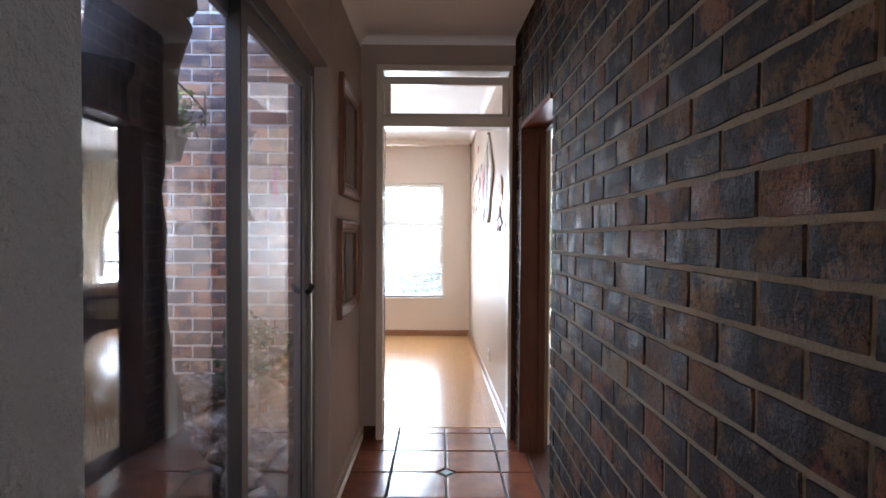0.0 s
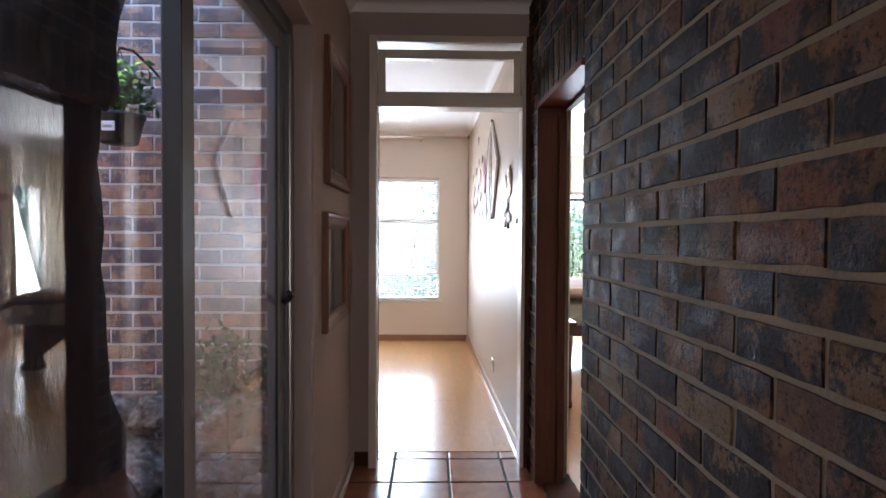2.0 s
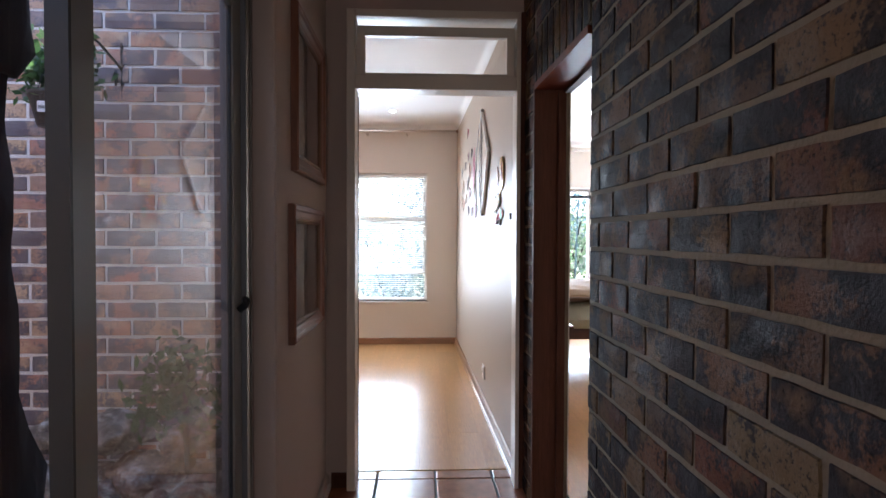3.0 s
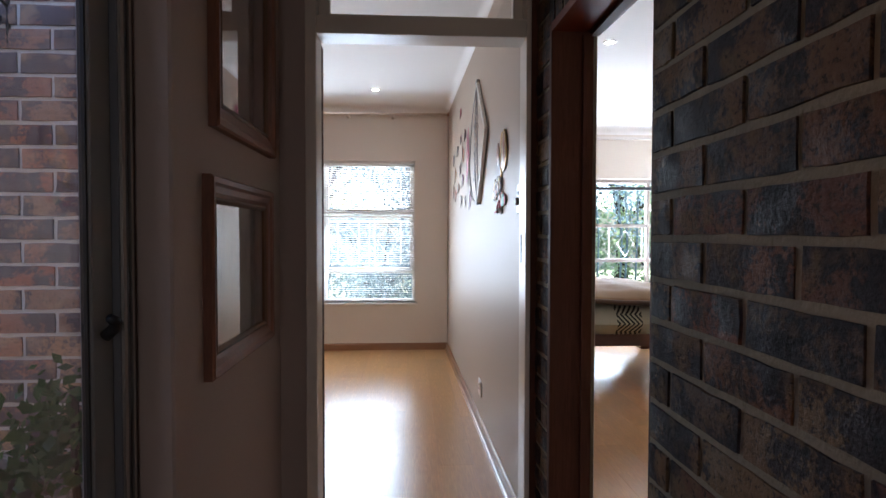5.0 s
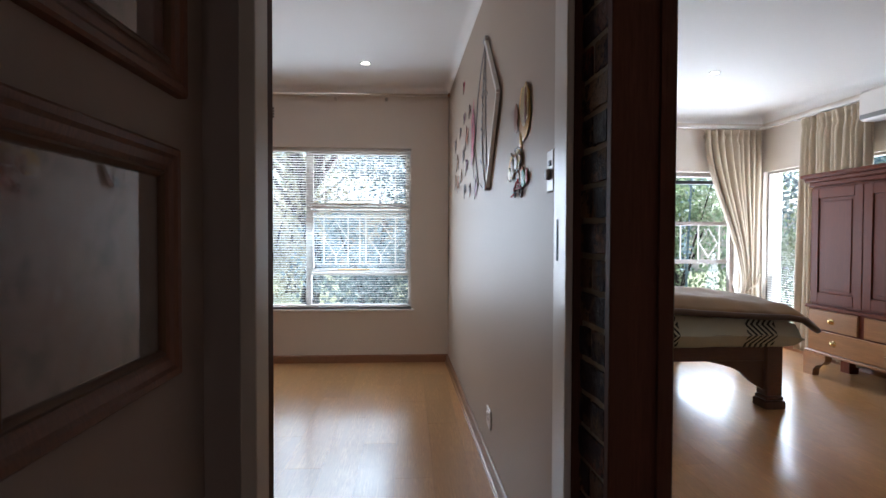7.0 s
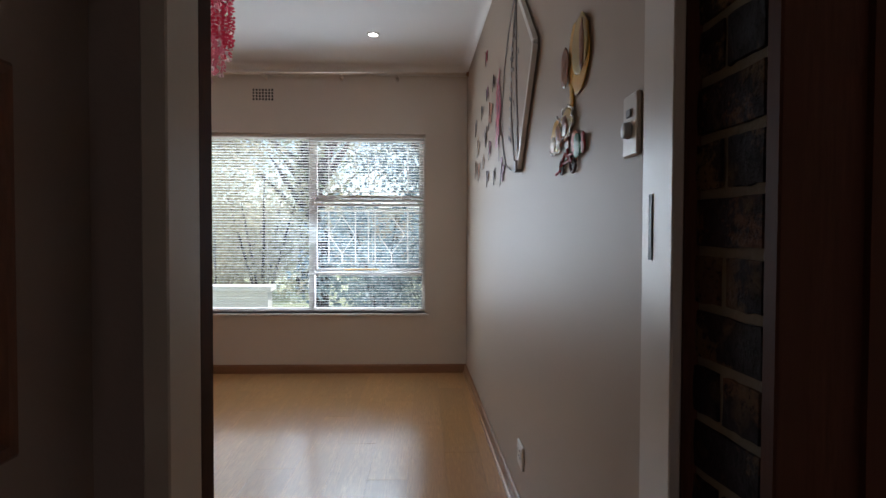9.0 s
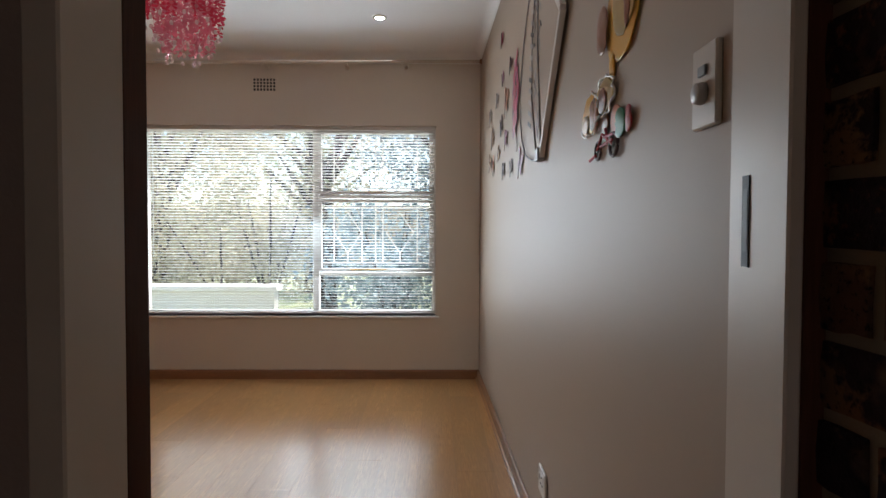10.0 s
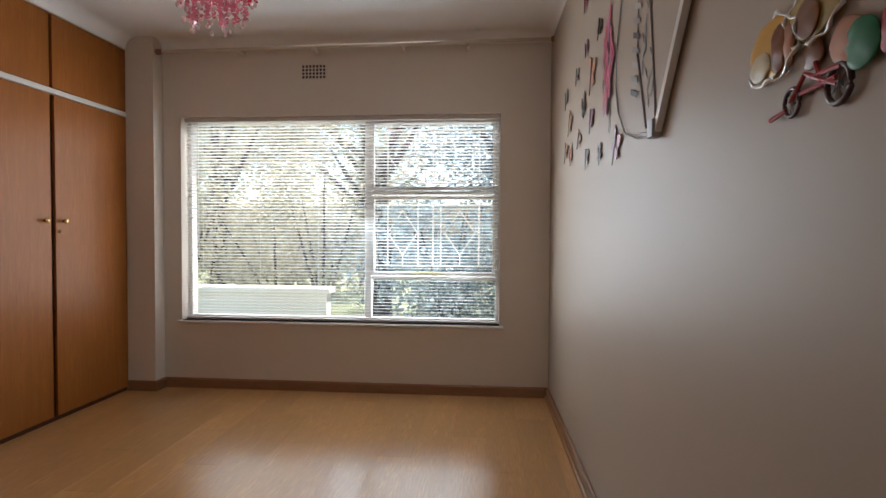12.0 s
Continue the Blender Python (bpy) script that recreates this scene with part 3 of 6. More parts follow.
def leaf_mat(name, a, b, trans=0.45):
    m = mat(name, a, 0.5)
    r = m.node_tree.nodes.new("ShaderNodeNewGeometry").outputs["Random Per Island"]
    L(m, ramp(m, r, [(0.0, a), (1.0, b)]), P(m).inputs["Base Color"])
    # thin leaves let light through
    glow, mx = N(m, "BsdfTranslucent"), m.node_tree.nodes.new("ShaderNodeMixShader")
    L(m, ramp(m, r, [(0.0, tuple(1.3 * c for c in a)), (1.0, tuple(1.3 * c for c in b))]), glow.inputs[0])
    mx.inputs[0].default_value = trans
    L(m, P(m).outputs[0], mx.inputs[1])
    L(m, glow.outputs[0], mx.inputs[2])
    L(m, mx.outputs[0], m.node_tree.nodes["Material Output"].inputs[0])
    return m


M_FERN = leaf_mat("fresh_leaves", (0.03, 0.065, 0.02), (0.085, 0.15, 0.05))


def limb(pts, rads, sides=14, rough=0.12):
    """A knobbly branch."""
    bm = bmesh.new()
    fine, rr = [], []
    for (a, ra), (b, rb) in zip(zip(pts, rads), zip(pts[1:], rads[1:])):
        for k in range(6):
            f = k / 6
            fine.append(Vector(a).lerp(Vector(b), f))
            rr.append(ra + (rb - ra) * f)
    fine.append(Vector(pts[-1]))
    rr.append(rads[-1])
    tube(bm, fine, rr, sides)
    for v in bm.verts:
        n = noise.noise(v.co * 4.0) + 0.5 * noise.noise(v.co * 11.0)
        v.co += Vector((n, noise.noise(v.co * 5 + Vector((7, 3, 1))), 0)) * rough * 0.5
    return bm


ctree = root("courtyard_tree", (-1.24, 2.95, -0.04), "dark knobbly forked tree trunk in the courtyard", "tree")
part("trunk", limb([(-1.22, 2.95, -0.1), (-1.27, 2.95, 0.5), (-1.29, 2.95, 1.2), (-1.28, 2.94, 1.95)], [0.50, 0.34, 0.27, 0.30]), M_BARK, ctree, smooth=True)
part("branch", limb([(-1.45, 2.93, 1.75), (-1.62, 2.9, 2.2), (-1.78, 2.86, 2.7), (-1.8, 2.8, 3.6)], [0.20, 0.17, 0.14, 0.10]), M_BARK, ctree, smooth=True)
part("branch", limb([(-1.17, 2.95, 1.75), (-1.06, 2.96, 2.2), (-1.04, 2.98, 2.5), (-1.10, 3.05, 3.5)], [0.20, 0.18, 0.13, 0.10]), M_BARK, ctree, smooth=True)


def rock(at, size, seed):
    bm = bmesh.new()
    bmesh.ops.create_icosphere(bm, subdivisions=4, radius=1.0)
    off = Vector((seed * 3.1, seed * 1.7, seed * 0.9))
    for v in bm.verts:
        d = 1 + 0.35 * noise.noise(v.co * 1.3 + off) + 0.18 * noise.noise(v.co * 3.7 + off) + 0.10 * noise.noise(v.co * 8.5 + off)
        v.co = Vector((v.co.x * size[0], v.co.y * size[1], v.co.z * size[2])) * d
        v.co.z = max(v.co.z, -size[2] * 0.6)
    bmesh.ops.translate(bm, vec=at, verts=bm.verts)
    return tagged(part("rock", bm, M_ROCK, smooth=True), "rough pale weathered rock piled against the brick wall", "rock", "courtyard rocks")


for k, (x, y, z, r) in enumerate(((-1.55, 4.15, 0.10, 0.20), (-1.18, 4.18, 0.12, 0.19), (-0.84, 4.16, 0.11, 0.18), (-1.38, 3.95, 0.09, 0.17), (-1.02, 3.92, 0.09, 0.16),
                                  (-0.74, 3.88, 0.07, 0.13), (-1.36, 4.20, 0.36, 0.15), (-1.0, 4.2, 0.34, 0.14), (-1.18, 3.62, 0.05, 0.13), (-0.9, 3.6, 0.05, 0.11),
                                  (-1.5, 3.6, 0.06, 0.14), (-0.74, 3.36, 0.04, 0.10), (-1.9, 4.1, 0.12, 0.22), (-0.70, 4.2, 0.28, 0.10), (-1.62, 4.22, 0.33, 0.13), (-0.98, 3.3, 0.03, 0.09))):
    rock((x, y, z), (r, r * 0.85, r * 0.75), k + 1)


def leaf_cloud(points, size, droop=0.3):
    """One mesh of many small pointed leaves at the points."""
    n = len(points)
    rng = np.random.default_rng(n)
    d = rng.normal(size=(n, 3))
    d[:, 2] -= droop
    d /= np.linalg.norm(d, axis=1)[:, None]
    u = np.cross(d, rng.normal(size=(n, 3)))
    u /= np.linalg.norm(u, axis=1)[:, None]
    s = (size * rng.uniform(0.6, 1.3, n))[:, None]
    p = np.asarray(points)
    v = np.stack([p, p + d * s * 0.5 + u * s * 0.28, p + d * s, p + d * s * 0.5 - u * s * 0.28], 1).reshape(-1, 3)
    me = bpy.data.meshes.new("leaves")
    me.from_pydata(v.tolist(), [], [tuple(range(4 * k, 4 * k + 4)) for k in range(n)])
    return me


def leaves(name, points, size, material, parent=None, droop=0.3):
    me = leaf_cloud(points, size, droop)
    me.materials.append(material)
    ob = new(name, me)
    if parent:
        ob.parent = parent
        ob.matrix_parent_inverse = parent.matrix_world.inverted()
    return ob


def blob_points(n, at, size, seed, clumps=14, tight=0.45):
    """Points gathered in uneven clumps within an ellipsoid."""
    rng = np.random.default_rng(seed)
    c = rng.normal(size=(clumps, 3))
    c = c / np.linalg.norm(c, axis=1)[:, None] * rng.uniform(0.35, 1.0, (clumps, 1))
    p = c[rng.integers(0, clumps, n)] + rng.normal(size=(n, 3)) * tight * 0.5
    return p * np.asarray(size) + np.asarray(at)


fern = root("fern", (-0.95, 3.95, 0.3), "leafy green fern growing among the rocks", "plant")
part("stem", tube(bmesh.new(), [(-0.95, 4.0, 0.25), (-0.93, 3.93, 0.5), (-0.9, 3.88, 0.8)], 0.012), M_BARK, fern)
leaves("leaves", blob_points(620, (-0.86, 3.92, 0.62), (0.26, 0.18, 0.22), 3), 0.055, M_FERN, fern)

basket = root("hanging_pot", (-1.51, 4.05, 1.76), "black plastic hanging pot with leafy herbs and a paper label", "plant pot")
pot = bmesh.new()
lathe(pot, [(0.075, 1.76), (0.085, 1.765), (0.112, 1.885), (0.12, 1.89), (0.12, 1.905), (0.105, 1.905), (0.1, 1.89)], (-1.51, 4.05, 0), 20)
part("pot", pot, M_BLACK, basket, "black plastic pot", True)
part("label", boxes((-1.535, 3.940, 1.81, -1.475, 3.948, 1.855)), mat("paper_label", (0.75, 0.75, 0.76), 0.6), basket, "white paper label with dark bars")
part("label_print", boxes(*[(-1.528 + k * 0.0065, 3.9385, 1.822, -1.528 + k * 0.0065 + 0.0035, 3.9399, 1.836) for k in range(7)]), M_BLACK, basket)
for a in (0.3, 2.4, 4.5):
    part("wire", tube(bmesh.new(), [(-1.51 + 0.11 * math.cos(a), 4.05 + 0.11 * math.sin(a), 1.9), (-1.51, 4.05, 2.24)], 0.0025, 5), M_IRON, basket)
leaves("leaves", blob_points(420, (-1.51, 4.05, 2.01), (0.17, 0.15, 0.14), 8), 0.05, M_FERN, basket, 0.0)
hook = root("wall_bracket", (-1.42, 4.39, 2.15), "black wrought iron scroll bracket on the brick wall", "bracket")
part("arm", tube(bmesh.new(), [(-1.42, 4.39, 2.12), (-1.45, 4.25, 2.2), (-1.48, 4.12, 2.25), (-1.51, 4.05, 2.24)], 0.007), M_IRON, hook)
part("back_bar", tube(bmesh.new(), [(-1.42, 4.392, 1.98), (-1.42, 4.392, 2.25)], 0.008), M_IRON, hook)
part("scroll", tube(bmesh.new(), [(-1.42 - 0.02 * math.cos(a), 4.33 + (0.012 + 0.006 * a) * math.cos(a), 2.07 + (0.012 + 0.006 * a) * math.sin(a)) for a in [k * 0.5 for k in range(14)]], 0.005), M_IRON, hook)

# ---- the room's window ----
window_1 = root("window_1", (-1.05, 8.34, WZ0), "white painted window with a wide fixed pane and small side sashes", "window", kind="structure")
M_WINP = plaster("window_white_paint", (0.72, 0.68, 0.64), 0.35, 30, 0.05, 0.001, 0.04)
part("window_frame", boxes((WX0, 8.31, WZ0, WX0 + 0.03, 8.37, WZ1), (WX1 - 0.03, 8.31, WZ0, WX1, 8.37, WZ1), (WX0 + 0.03, 8.31, WZ1 - 0.03, WX1 - 0.03, 8.37, WZ1),
                           (WX0 + 0.03, 8.31, WZ0, WX1 - 0.03, 8.37, WZ0 + 0.03), bevel=0.003), M_WINP, window_1)
part("mullion", boxes((-0.858, 8.312, WZ0 + 0.03, -0.808, 8.368, WZ1 - 0.03), bevel=0.003), M_WINP, window_1)
for z0, z1 in ((1.472, 1.500), (0.832, 0.860)):
    part("transom", boxes((-0.805, 8.312, z0, WX1 - 0.03, 8.368, z1), bevel=0.003), M_WINP, window_1)
part("pane", boxes((WX0 + 0.03, 8.338, WZ0 + 0.03, -0.865, 8.342, WZ1 - 0.03)), M_GLASS, window_1)
part("pane", boxes((-0.805, 8.338, WZ0 + 0.03, WX1 - 0.03, 8.342, 0.825)), M_GLASS, window_1)
for z0, z1 in ((0.867, 1.463), (1.507, WZ1 - 0.032)):
    s = part("sash", boxes((-0.806, 8.30, z0, -0.784, 8.335, z1), (WX1 - 0.054, 8.30, z0, WX1 - 0.032, 8.335, z1), (-0.784, 8.30, z0, WX1 - 0.054, 8.335, z0 + 0.024), (-0.784, 8.30, z1 - 0.024, WX1 - 0.054, 8.335, z1), bevel=0.002), M_WINP, window_1)
    part("pane", boxes((-0.784, 8.316, z0 + 0.024, WX1 - 0.054, 8.320, z1 - 0.024)), M_GLASS, s)
    part("stay", tube(bmesh.new(), [(-0.55, 8.295, z0 + 0.02), (-0.25, 8.29, z0 + 0.022)], 0.006), M_BRASS, s)
part("window_sill", boxes((WX0 - 0.03, FAR_Y - 0.022, WZ0 - 0.022, WX1 + 0.03, 8.31, WZ0), bevel=0.004), M_WINP, window_1)

bars = root("burglar_bars", (-0.33, 8.40, 0.87), "white steel burglar bars with diamond pattern behind the side sashes", "burglar bars")


def bar(*pts):
    return part("bar", tube(bmesh.new(), list(pts), 0.006, 6), M_WINP, bars)


for z0, z1 in ((0.935, 1.40), (1.565, 1.965)):
    zc = (z0 + z1) / 2 + 0.02
    for z in (z0, z1):
        bar((-0.80, 8.40, z), (0.11, 8.40, z))
    for x in (-0.70, -0.465, -0.35, -0.29, 0.0):
        bar((x, 8.402, z0), (x, 8.402, z1))
    for xc in (-0.585, -0.145):
        for sx in (-1, 1):
            bar((xc, 8.405, z0), (xc, 8.405, zc - 0.17), (xc + sx * 0.115, 8.405, zc), (xc, 8.405, zc + 0.17))

blind = root("venetian_blind", (-1.05, 8.27, WZ1), "white slatted venetian blind hanging open in the window", "blind")
part("head_rail", boxes((WX0 + 0.008, 8.245, WZ1 - 0.03, WX1 - 0.008, 8.285, WZ1 - 0.002), bevel=0.003), M_WINP, blind)
part("bottom_rail", boxes((WX0 + 0.012, 8.253, WZ0 + 0.006, WX1 - 0.012, 8.278, WZ0 + 0.022), bevel=0.003), M_WINP, blind)
M_SLAT = mat("slat_white", (0.80, 0.80, 0.78), 0.4)
slat_glow, slat_mix = N(M_SLAT, "BsdfTranslucent", Color=(0.8, 0.8, 0.78, 1)), M_SLAT.node_tree.nodes.new("ShaderNodeMixShader")
slat_mix.inputs[0].default_value = 0.45
L(M_SLAT, P(M_SLAT).outputs[0], slat_mix.inputs[1])
L(M_SLAT, slat_glow.outputs[0], slat_mix.inputs[2])
L(M_SLAT, slat_mix.outputs[0], M_SLAT.node_tree.nodes["Material Output"].inputs[0])
slat_bm = bmesh.new()
prof = [(-0.0125, 0.0), (-0.005, 0.0016), (0.005, 0.0016), (0.0125, 0.0)]
tops = [[slat_bm.verts.new((x, u, w)) for u, w in prof] for x in (WX0 + 0.012, WX1 - 0.012)]
lows = [[slat_bm.verts.new((x, u, w - 0.0006)) for u, w in prof] for x in (WX0 + 0.012, WX1 - 0.012)]
for k in range(3):
    slat_bm.faces.new((tops[0][k], tops[0][k + 1], tops[1][k + 1], tops[1][k]))
    slat_bm.faces.new((lows[0][k + 1], lows[0][k], lows[1][k], lows[1][k + 1]))
for k in (0, 3):
    slat_bm.faces.new((tops[0][k], tops[1][k], lows[1][k], lows[0][k]))
slat0 = part("slat", slat_bm, M_SLAT)
slat0.parent = blind
slat0.matrix_parent_inverse = blind.matrix_world.inverted()
for k in range(63):
    s = slat0 if k == 0 else new("slat", slat0.data)
    s.parent = blind
    s.matrix_parent_inverse = blind.matrix_world.inverted()
    s.matrix_basis = pose(0, 8.265, WZ0 + 0.034 + k * 0.0233, -13 + random.uniform(-1.5, 1.5), 0, 0)
for x in (-2.1, -1.65, -1.2, -0.75, -0.30, 0.03):
    part("cord", tube(bmesh.new(), [(x, 8.253, WZ0 + 0.02), (x, 8.253, WZ1 - 0.02)], 0.0012, 4), M_SLAT, blind)
part("wand", tube(bmesh.new(), [(-2.13, 8.24, 1.0), (-2.13, 8.242, WZ1 - 0.03)], 0.003, 5), M_SLAT, blind)

# ---- curtain rail, air vent, ceiling spots ----
rail = root("curtain_rail", (-0.92, 8.13, 2.53), "cream painted curtain pole on brackets above the window", "curtain rail")
part("pole", tube(bmesh.new(), [(-2.34, 8.125, 2.515), (0.50, 8.125, 2.54)], 0.012, 10), M_ROOM, rail, smooth=True)
for x in (-1.753, -1.192, -0.554, -0.081):
    part("bracket", boxes((x - 0.012, 8.115, 2.50, x + 0.012, FAR_Y, 2.522), (x - 0.016, 8.20, 2.49, x + 0.016, FAR_Y, 2.56), bevel=0.003), M_ROOM, rail)
for x, z in ((-2.365, 2.515), (0.522, 2.54)):
    part("finial", lathe(bmesh.new(), [(0.008, -0.03), (0.02, -0.018), (0.022, 0.0), (0.016, 0.02), (0.006, 0.03)], (x, 8.125, z), 12, "x"), M_SKIRT, rail, "small brown wooden finial", True)

vent = root("air_vent", (-1.215, FAR_Y, 2.37), "cream wall vent with rows of square holes", "air vent")
part("plate", boxes((-1.315, FAR_Y - 0.004, 2.315, -1.117, FAR_Y - 0.0005, 2.43), bevel=0.001), M_ROOM, vent)
for i in range(7):
    for j in range(4):
        x, z = -1.305 + i * 0.0262, 2.322 + j * 0.0262
        part("hole", boxes((x, FAR_Y - 0.0052, z, x + 0.016, FAR_Y - 0.0038, z + 0.0175)), M_BLACK, vent)

M_SPOT = emit_mat("warm_spot_bulb", (1.0, 0.93, 0.8), 14)


def spot(x, y):
    ob = root("ceiling_spot", (x, y, CEIL), "small round recessed ceiling spot with a chrome ring, lit", "ceiling light", "recessed ceiling spots")
    part("ring", lathe(bmesh.new(), [(0.030, CEIL - 0.002), (0.030, CEIL - 0.006), (0.042, CEIL - 0.007), (0.048, CEIL - 0.002)], (x, y, 0), 24), M_STEEL, ob, smooth=True)
    part("bulb", lathe(bmesh.new(), [(0.001, CEIL - 0.0045), (0.030, CEIL - 0.0045), (0.030, CEIL - 0.001), (0.001, CEIL - 0.001)], (x, y, 0), 20), M_SPOT, ob, "glowing warm lamp face")


for p in ((-0.22, 7.45), (-1.80, 7.46), (1.51, 6.05), (2.74, 7.5)):
    spot(*p)

# ---- wardrobe ----
wardrobe = root("wardrobe", (-2.75, 6.5, 0), "built-in wardrobe with golden brown veneered doors and a white rail", "wardrobe")
part("carcass", boxes((-2.948, 4.75, 0, -2.622, 8.088, 2.52)), M_DARKWOOD, wardrobe)
part("plinth", boxes((-2.621, 4.75, 0, -2.612, 8.088, 0.028)), M_DARKWOOD, wardrobe)
part("rail", boxes((-2.621, 4.75, 2.030, -2.594, 8.088, 2.062), bevel=0.002), M_WINP, wardrobe, "white painted dividing rail")
DOORS = [(7.405, 8.085), (6.71, 7.375), (6.04, 6.705), (5.345, 6.01), (4.75, 5.34)]
for k, (y0, y1) in enumerate(DOORS):
    d = part("door", boxes((-2.620, y0 + 0.002, 0.03, -2.600, y1 - 0.002, 2.026), bevel=0.002), M_VENEER, wardrobe)
    yk = y0 + 0.06 if k % 2 == 0 else y1 - 0.06
    part("knob", lathe(bmesh.new(), [(0.007, 0.0), (0.007, 0.012), (0.017, 0.020), (0.018, 0.027), (0.011, 0.034), (0.002, 0.035)], (-2.60, yk, 1.25), 16, "x"), M_BRASS, d, "round brass knob", True)
    if k % 2 == 0:
        part("lock", lathe(bmesh.new(), [(0.014, 0.0), (0.014, 0.003), (0.009, 0.005), (0.003, 0.012), (0.002, 0.014)], (-2.60, yk - 0.03, 1.185), 14, "x"), M_BRASS, d, "small brass lock", True)
    part("upper_door", boxes((-2.620, y0 + 0.002 - 0.012 * (k % 2 == 0), 2.066, -2.600, y1 - 0.002, 2.516), bevel=0.002), M_VENEER, wardrobe)
setting("bulkhead", boxes((-2.948, 4.75, 2.522, -2.602, 8.088, CEIL)), M_ROOM, "cream plastered strip above the wardrobe", "wall")

# ---- pink chandelier ----
def plastic(name, col, rough=0.25):
    m = mat(name, col, rough)
    P(m).inputs["Transmission Weight"].default_value = 0.35
    P(m).inputs["IOR"].default_value = 1.3
    return m


M_ROSE = plastic("deep_pink_plastic", (0.85, 0.06, 0.13))
M_PINK = plastic("pale_pink_plastic", (0.92, 0.30, 0.40))
M_BEAD = plastic("clear_pink_bead", (0.95, 0.75, 0.76), 0.05)
CX, CY = -0.96, 6.2
lamp = root("chandelier", (CX, CY, CEIL), "pink hanging lamp of butterfly strands and clear beads", "chandelier")
part("ceiling_rose", lathe(bmesh.new(), [(0.002, CEIL - 0.03), (0.04, CEIL - 0.028), (0.055, CEIL - 0.01), (0.055, CEIL - 0.001)], (CX, CY, 0), 20), M_WINP, lamp, smooth=True)
part("cord", tube(bmesh.new(), [(CX, CY, 2.45), (CX, CY, CEIL - 0.02)], 0.004), M_WINP, lamp)
for r, z in ((0.155, 2.46), (0.115, 2.44), (0.06, 2.42)):
    part("hoop", tube(bmesh.new(), [(CX + r * math.cos(a), CY + r * math.sin(a), z) for a in [k * math.tau / 24 for k in range(25)]], 0.004, 6), M_STEEL, lamp)


def petals(bm, x, y, z, s, rng, above=None):
    """One little moulded butterfly: two pairs of bent wings."""
    yaw = rng.uniform(0, math.tau)
    m = Matrix.Translation((x, y, z)) @ Matrix.Rotation(yaw, 4, "Z") @ Matrix.Rotation(rng.uniform(-0.5, 0.5), 4, "X")
    mid = bm.verts.new((x, y, z))
    if above:
        bm.faces.new((above, bm.verts.new((x + 0.0012, y, z)), mid))
    for sx in (-1, 1):
        for top in (1, -0.8):
            pts = [(sx * 0.5 * s, 0.25 * s, top * 0.75 * s), (sx * 0.95 * s, 0.4 * s, top * 0.55 * s), (sx * 0.8 * s, 0.3 * s, top * 0.12 * s)]
            bm.faces.new([mid] + [bm.verts.new(m @ Vector(p)) for p in pts])
    return mid


rng = random.Random(4)
for r, n, z0, z1, m in ((0.155, 20, 2.45, 2.08, M_ROSE), (0.115, 14, 2.44, 2.0, M_PINK), (0.065, 8, 2.42, 1.95, M_PINK)):
    for k in range(n):
        a = k * math.tau / n + r * 7
        x, y = CX + r * math.cos(a), CY + r * math.sin(a)
        low = z1 + rng.uniform(-0.025, 0.03)
        bm = bmesh.new()
        z, link = z0, None
        while z > low + 0.02:
            link = petals(bm, x, y, z, 0.024, rng, link)
            z -= 0.027
        strand = part("strand", bm, m, lamp)
        part("bead", ball(bmesh.new(), (x, y, low - 0.005), (0.008, 0.008, 0.011), 2), M_BEAD, strand, smooth=True)

# ---- switch and socket ----
def on_wall(y):
    return right_x(y) - 0.0005


M_KNOB = mat("grey_knob_plastic", (0.42, 0.40, 0.38), 0.4)
sw = root("dimmer_switch", (on_wall(4.6), 4.6, 1.42), "white wall plate with a round dimmer knob", "switch")
part("plate", boxes((on_wall(4.6) - 0.011, 4.537, 1.352, on_wall(4.6), 4.615, 1.480), bevel=0.003), M_FRAME, sw)
part("knob", lathe(bmesh.new(), [(0.017, 0.0), (0.018, -0.003), (0.016, -0.012), (0.013, -0.014), (0.001, -0.014)], (on_wall(4.6) - 0.011, 4.577, 1.405), 20, "x"), M_KNOB, sw, "grey dimmer knob", True)
part("switch", boxes((on_wall(4.6) - 0.015, 4.565, 1.432, on_wall(4.6) - 0.010, 4.589, 1.448), bevel=0.001), M_ALU_PALE, sw, "small grey rocker")
so = root("wall_socket", (on_wall(5.74), 5.74, 0.265), "white electrical socket plate near the skirting", "socket")
part("plate", boxes((on_wall(5.74) - 0.009, 5.68, 0.215, on_wall(5.74), 5.80, 0.315), bevel=0.003), M_WINP, so)
part("socket_face", boxes((on_wall(5.74) - 0.011, 5.70, 0.245, on_wall(5.74) - 0.008, 5.755, 0.300), bevel=0.002), M_WINP, so)
part("pin_hole", boxes(*[(on_wall(5.74) - 0.0125, y, z, on_wall(5.74) - 0.0105, y + 0.007, z + 0.007) for y, z in ((5.723, 0.284), (5.710, 0.258), (5.738, 0.258))]), M_BLACK, so)
part("switch", boxes((on_wall(5.74) - 0.013, 5.772, 0.262, on_wall(5.74) - 0.008, 5.786, 0.285), bevel=0.001), M_WINP, so)
wallmark = tagged(part("wall_hook", boxes((0.5085, 8.03, 1.21, 0.5135, 8.05, 1.235), bevel=0.001), M_STEEL), "tiny metal hook on the white wall", "hook")

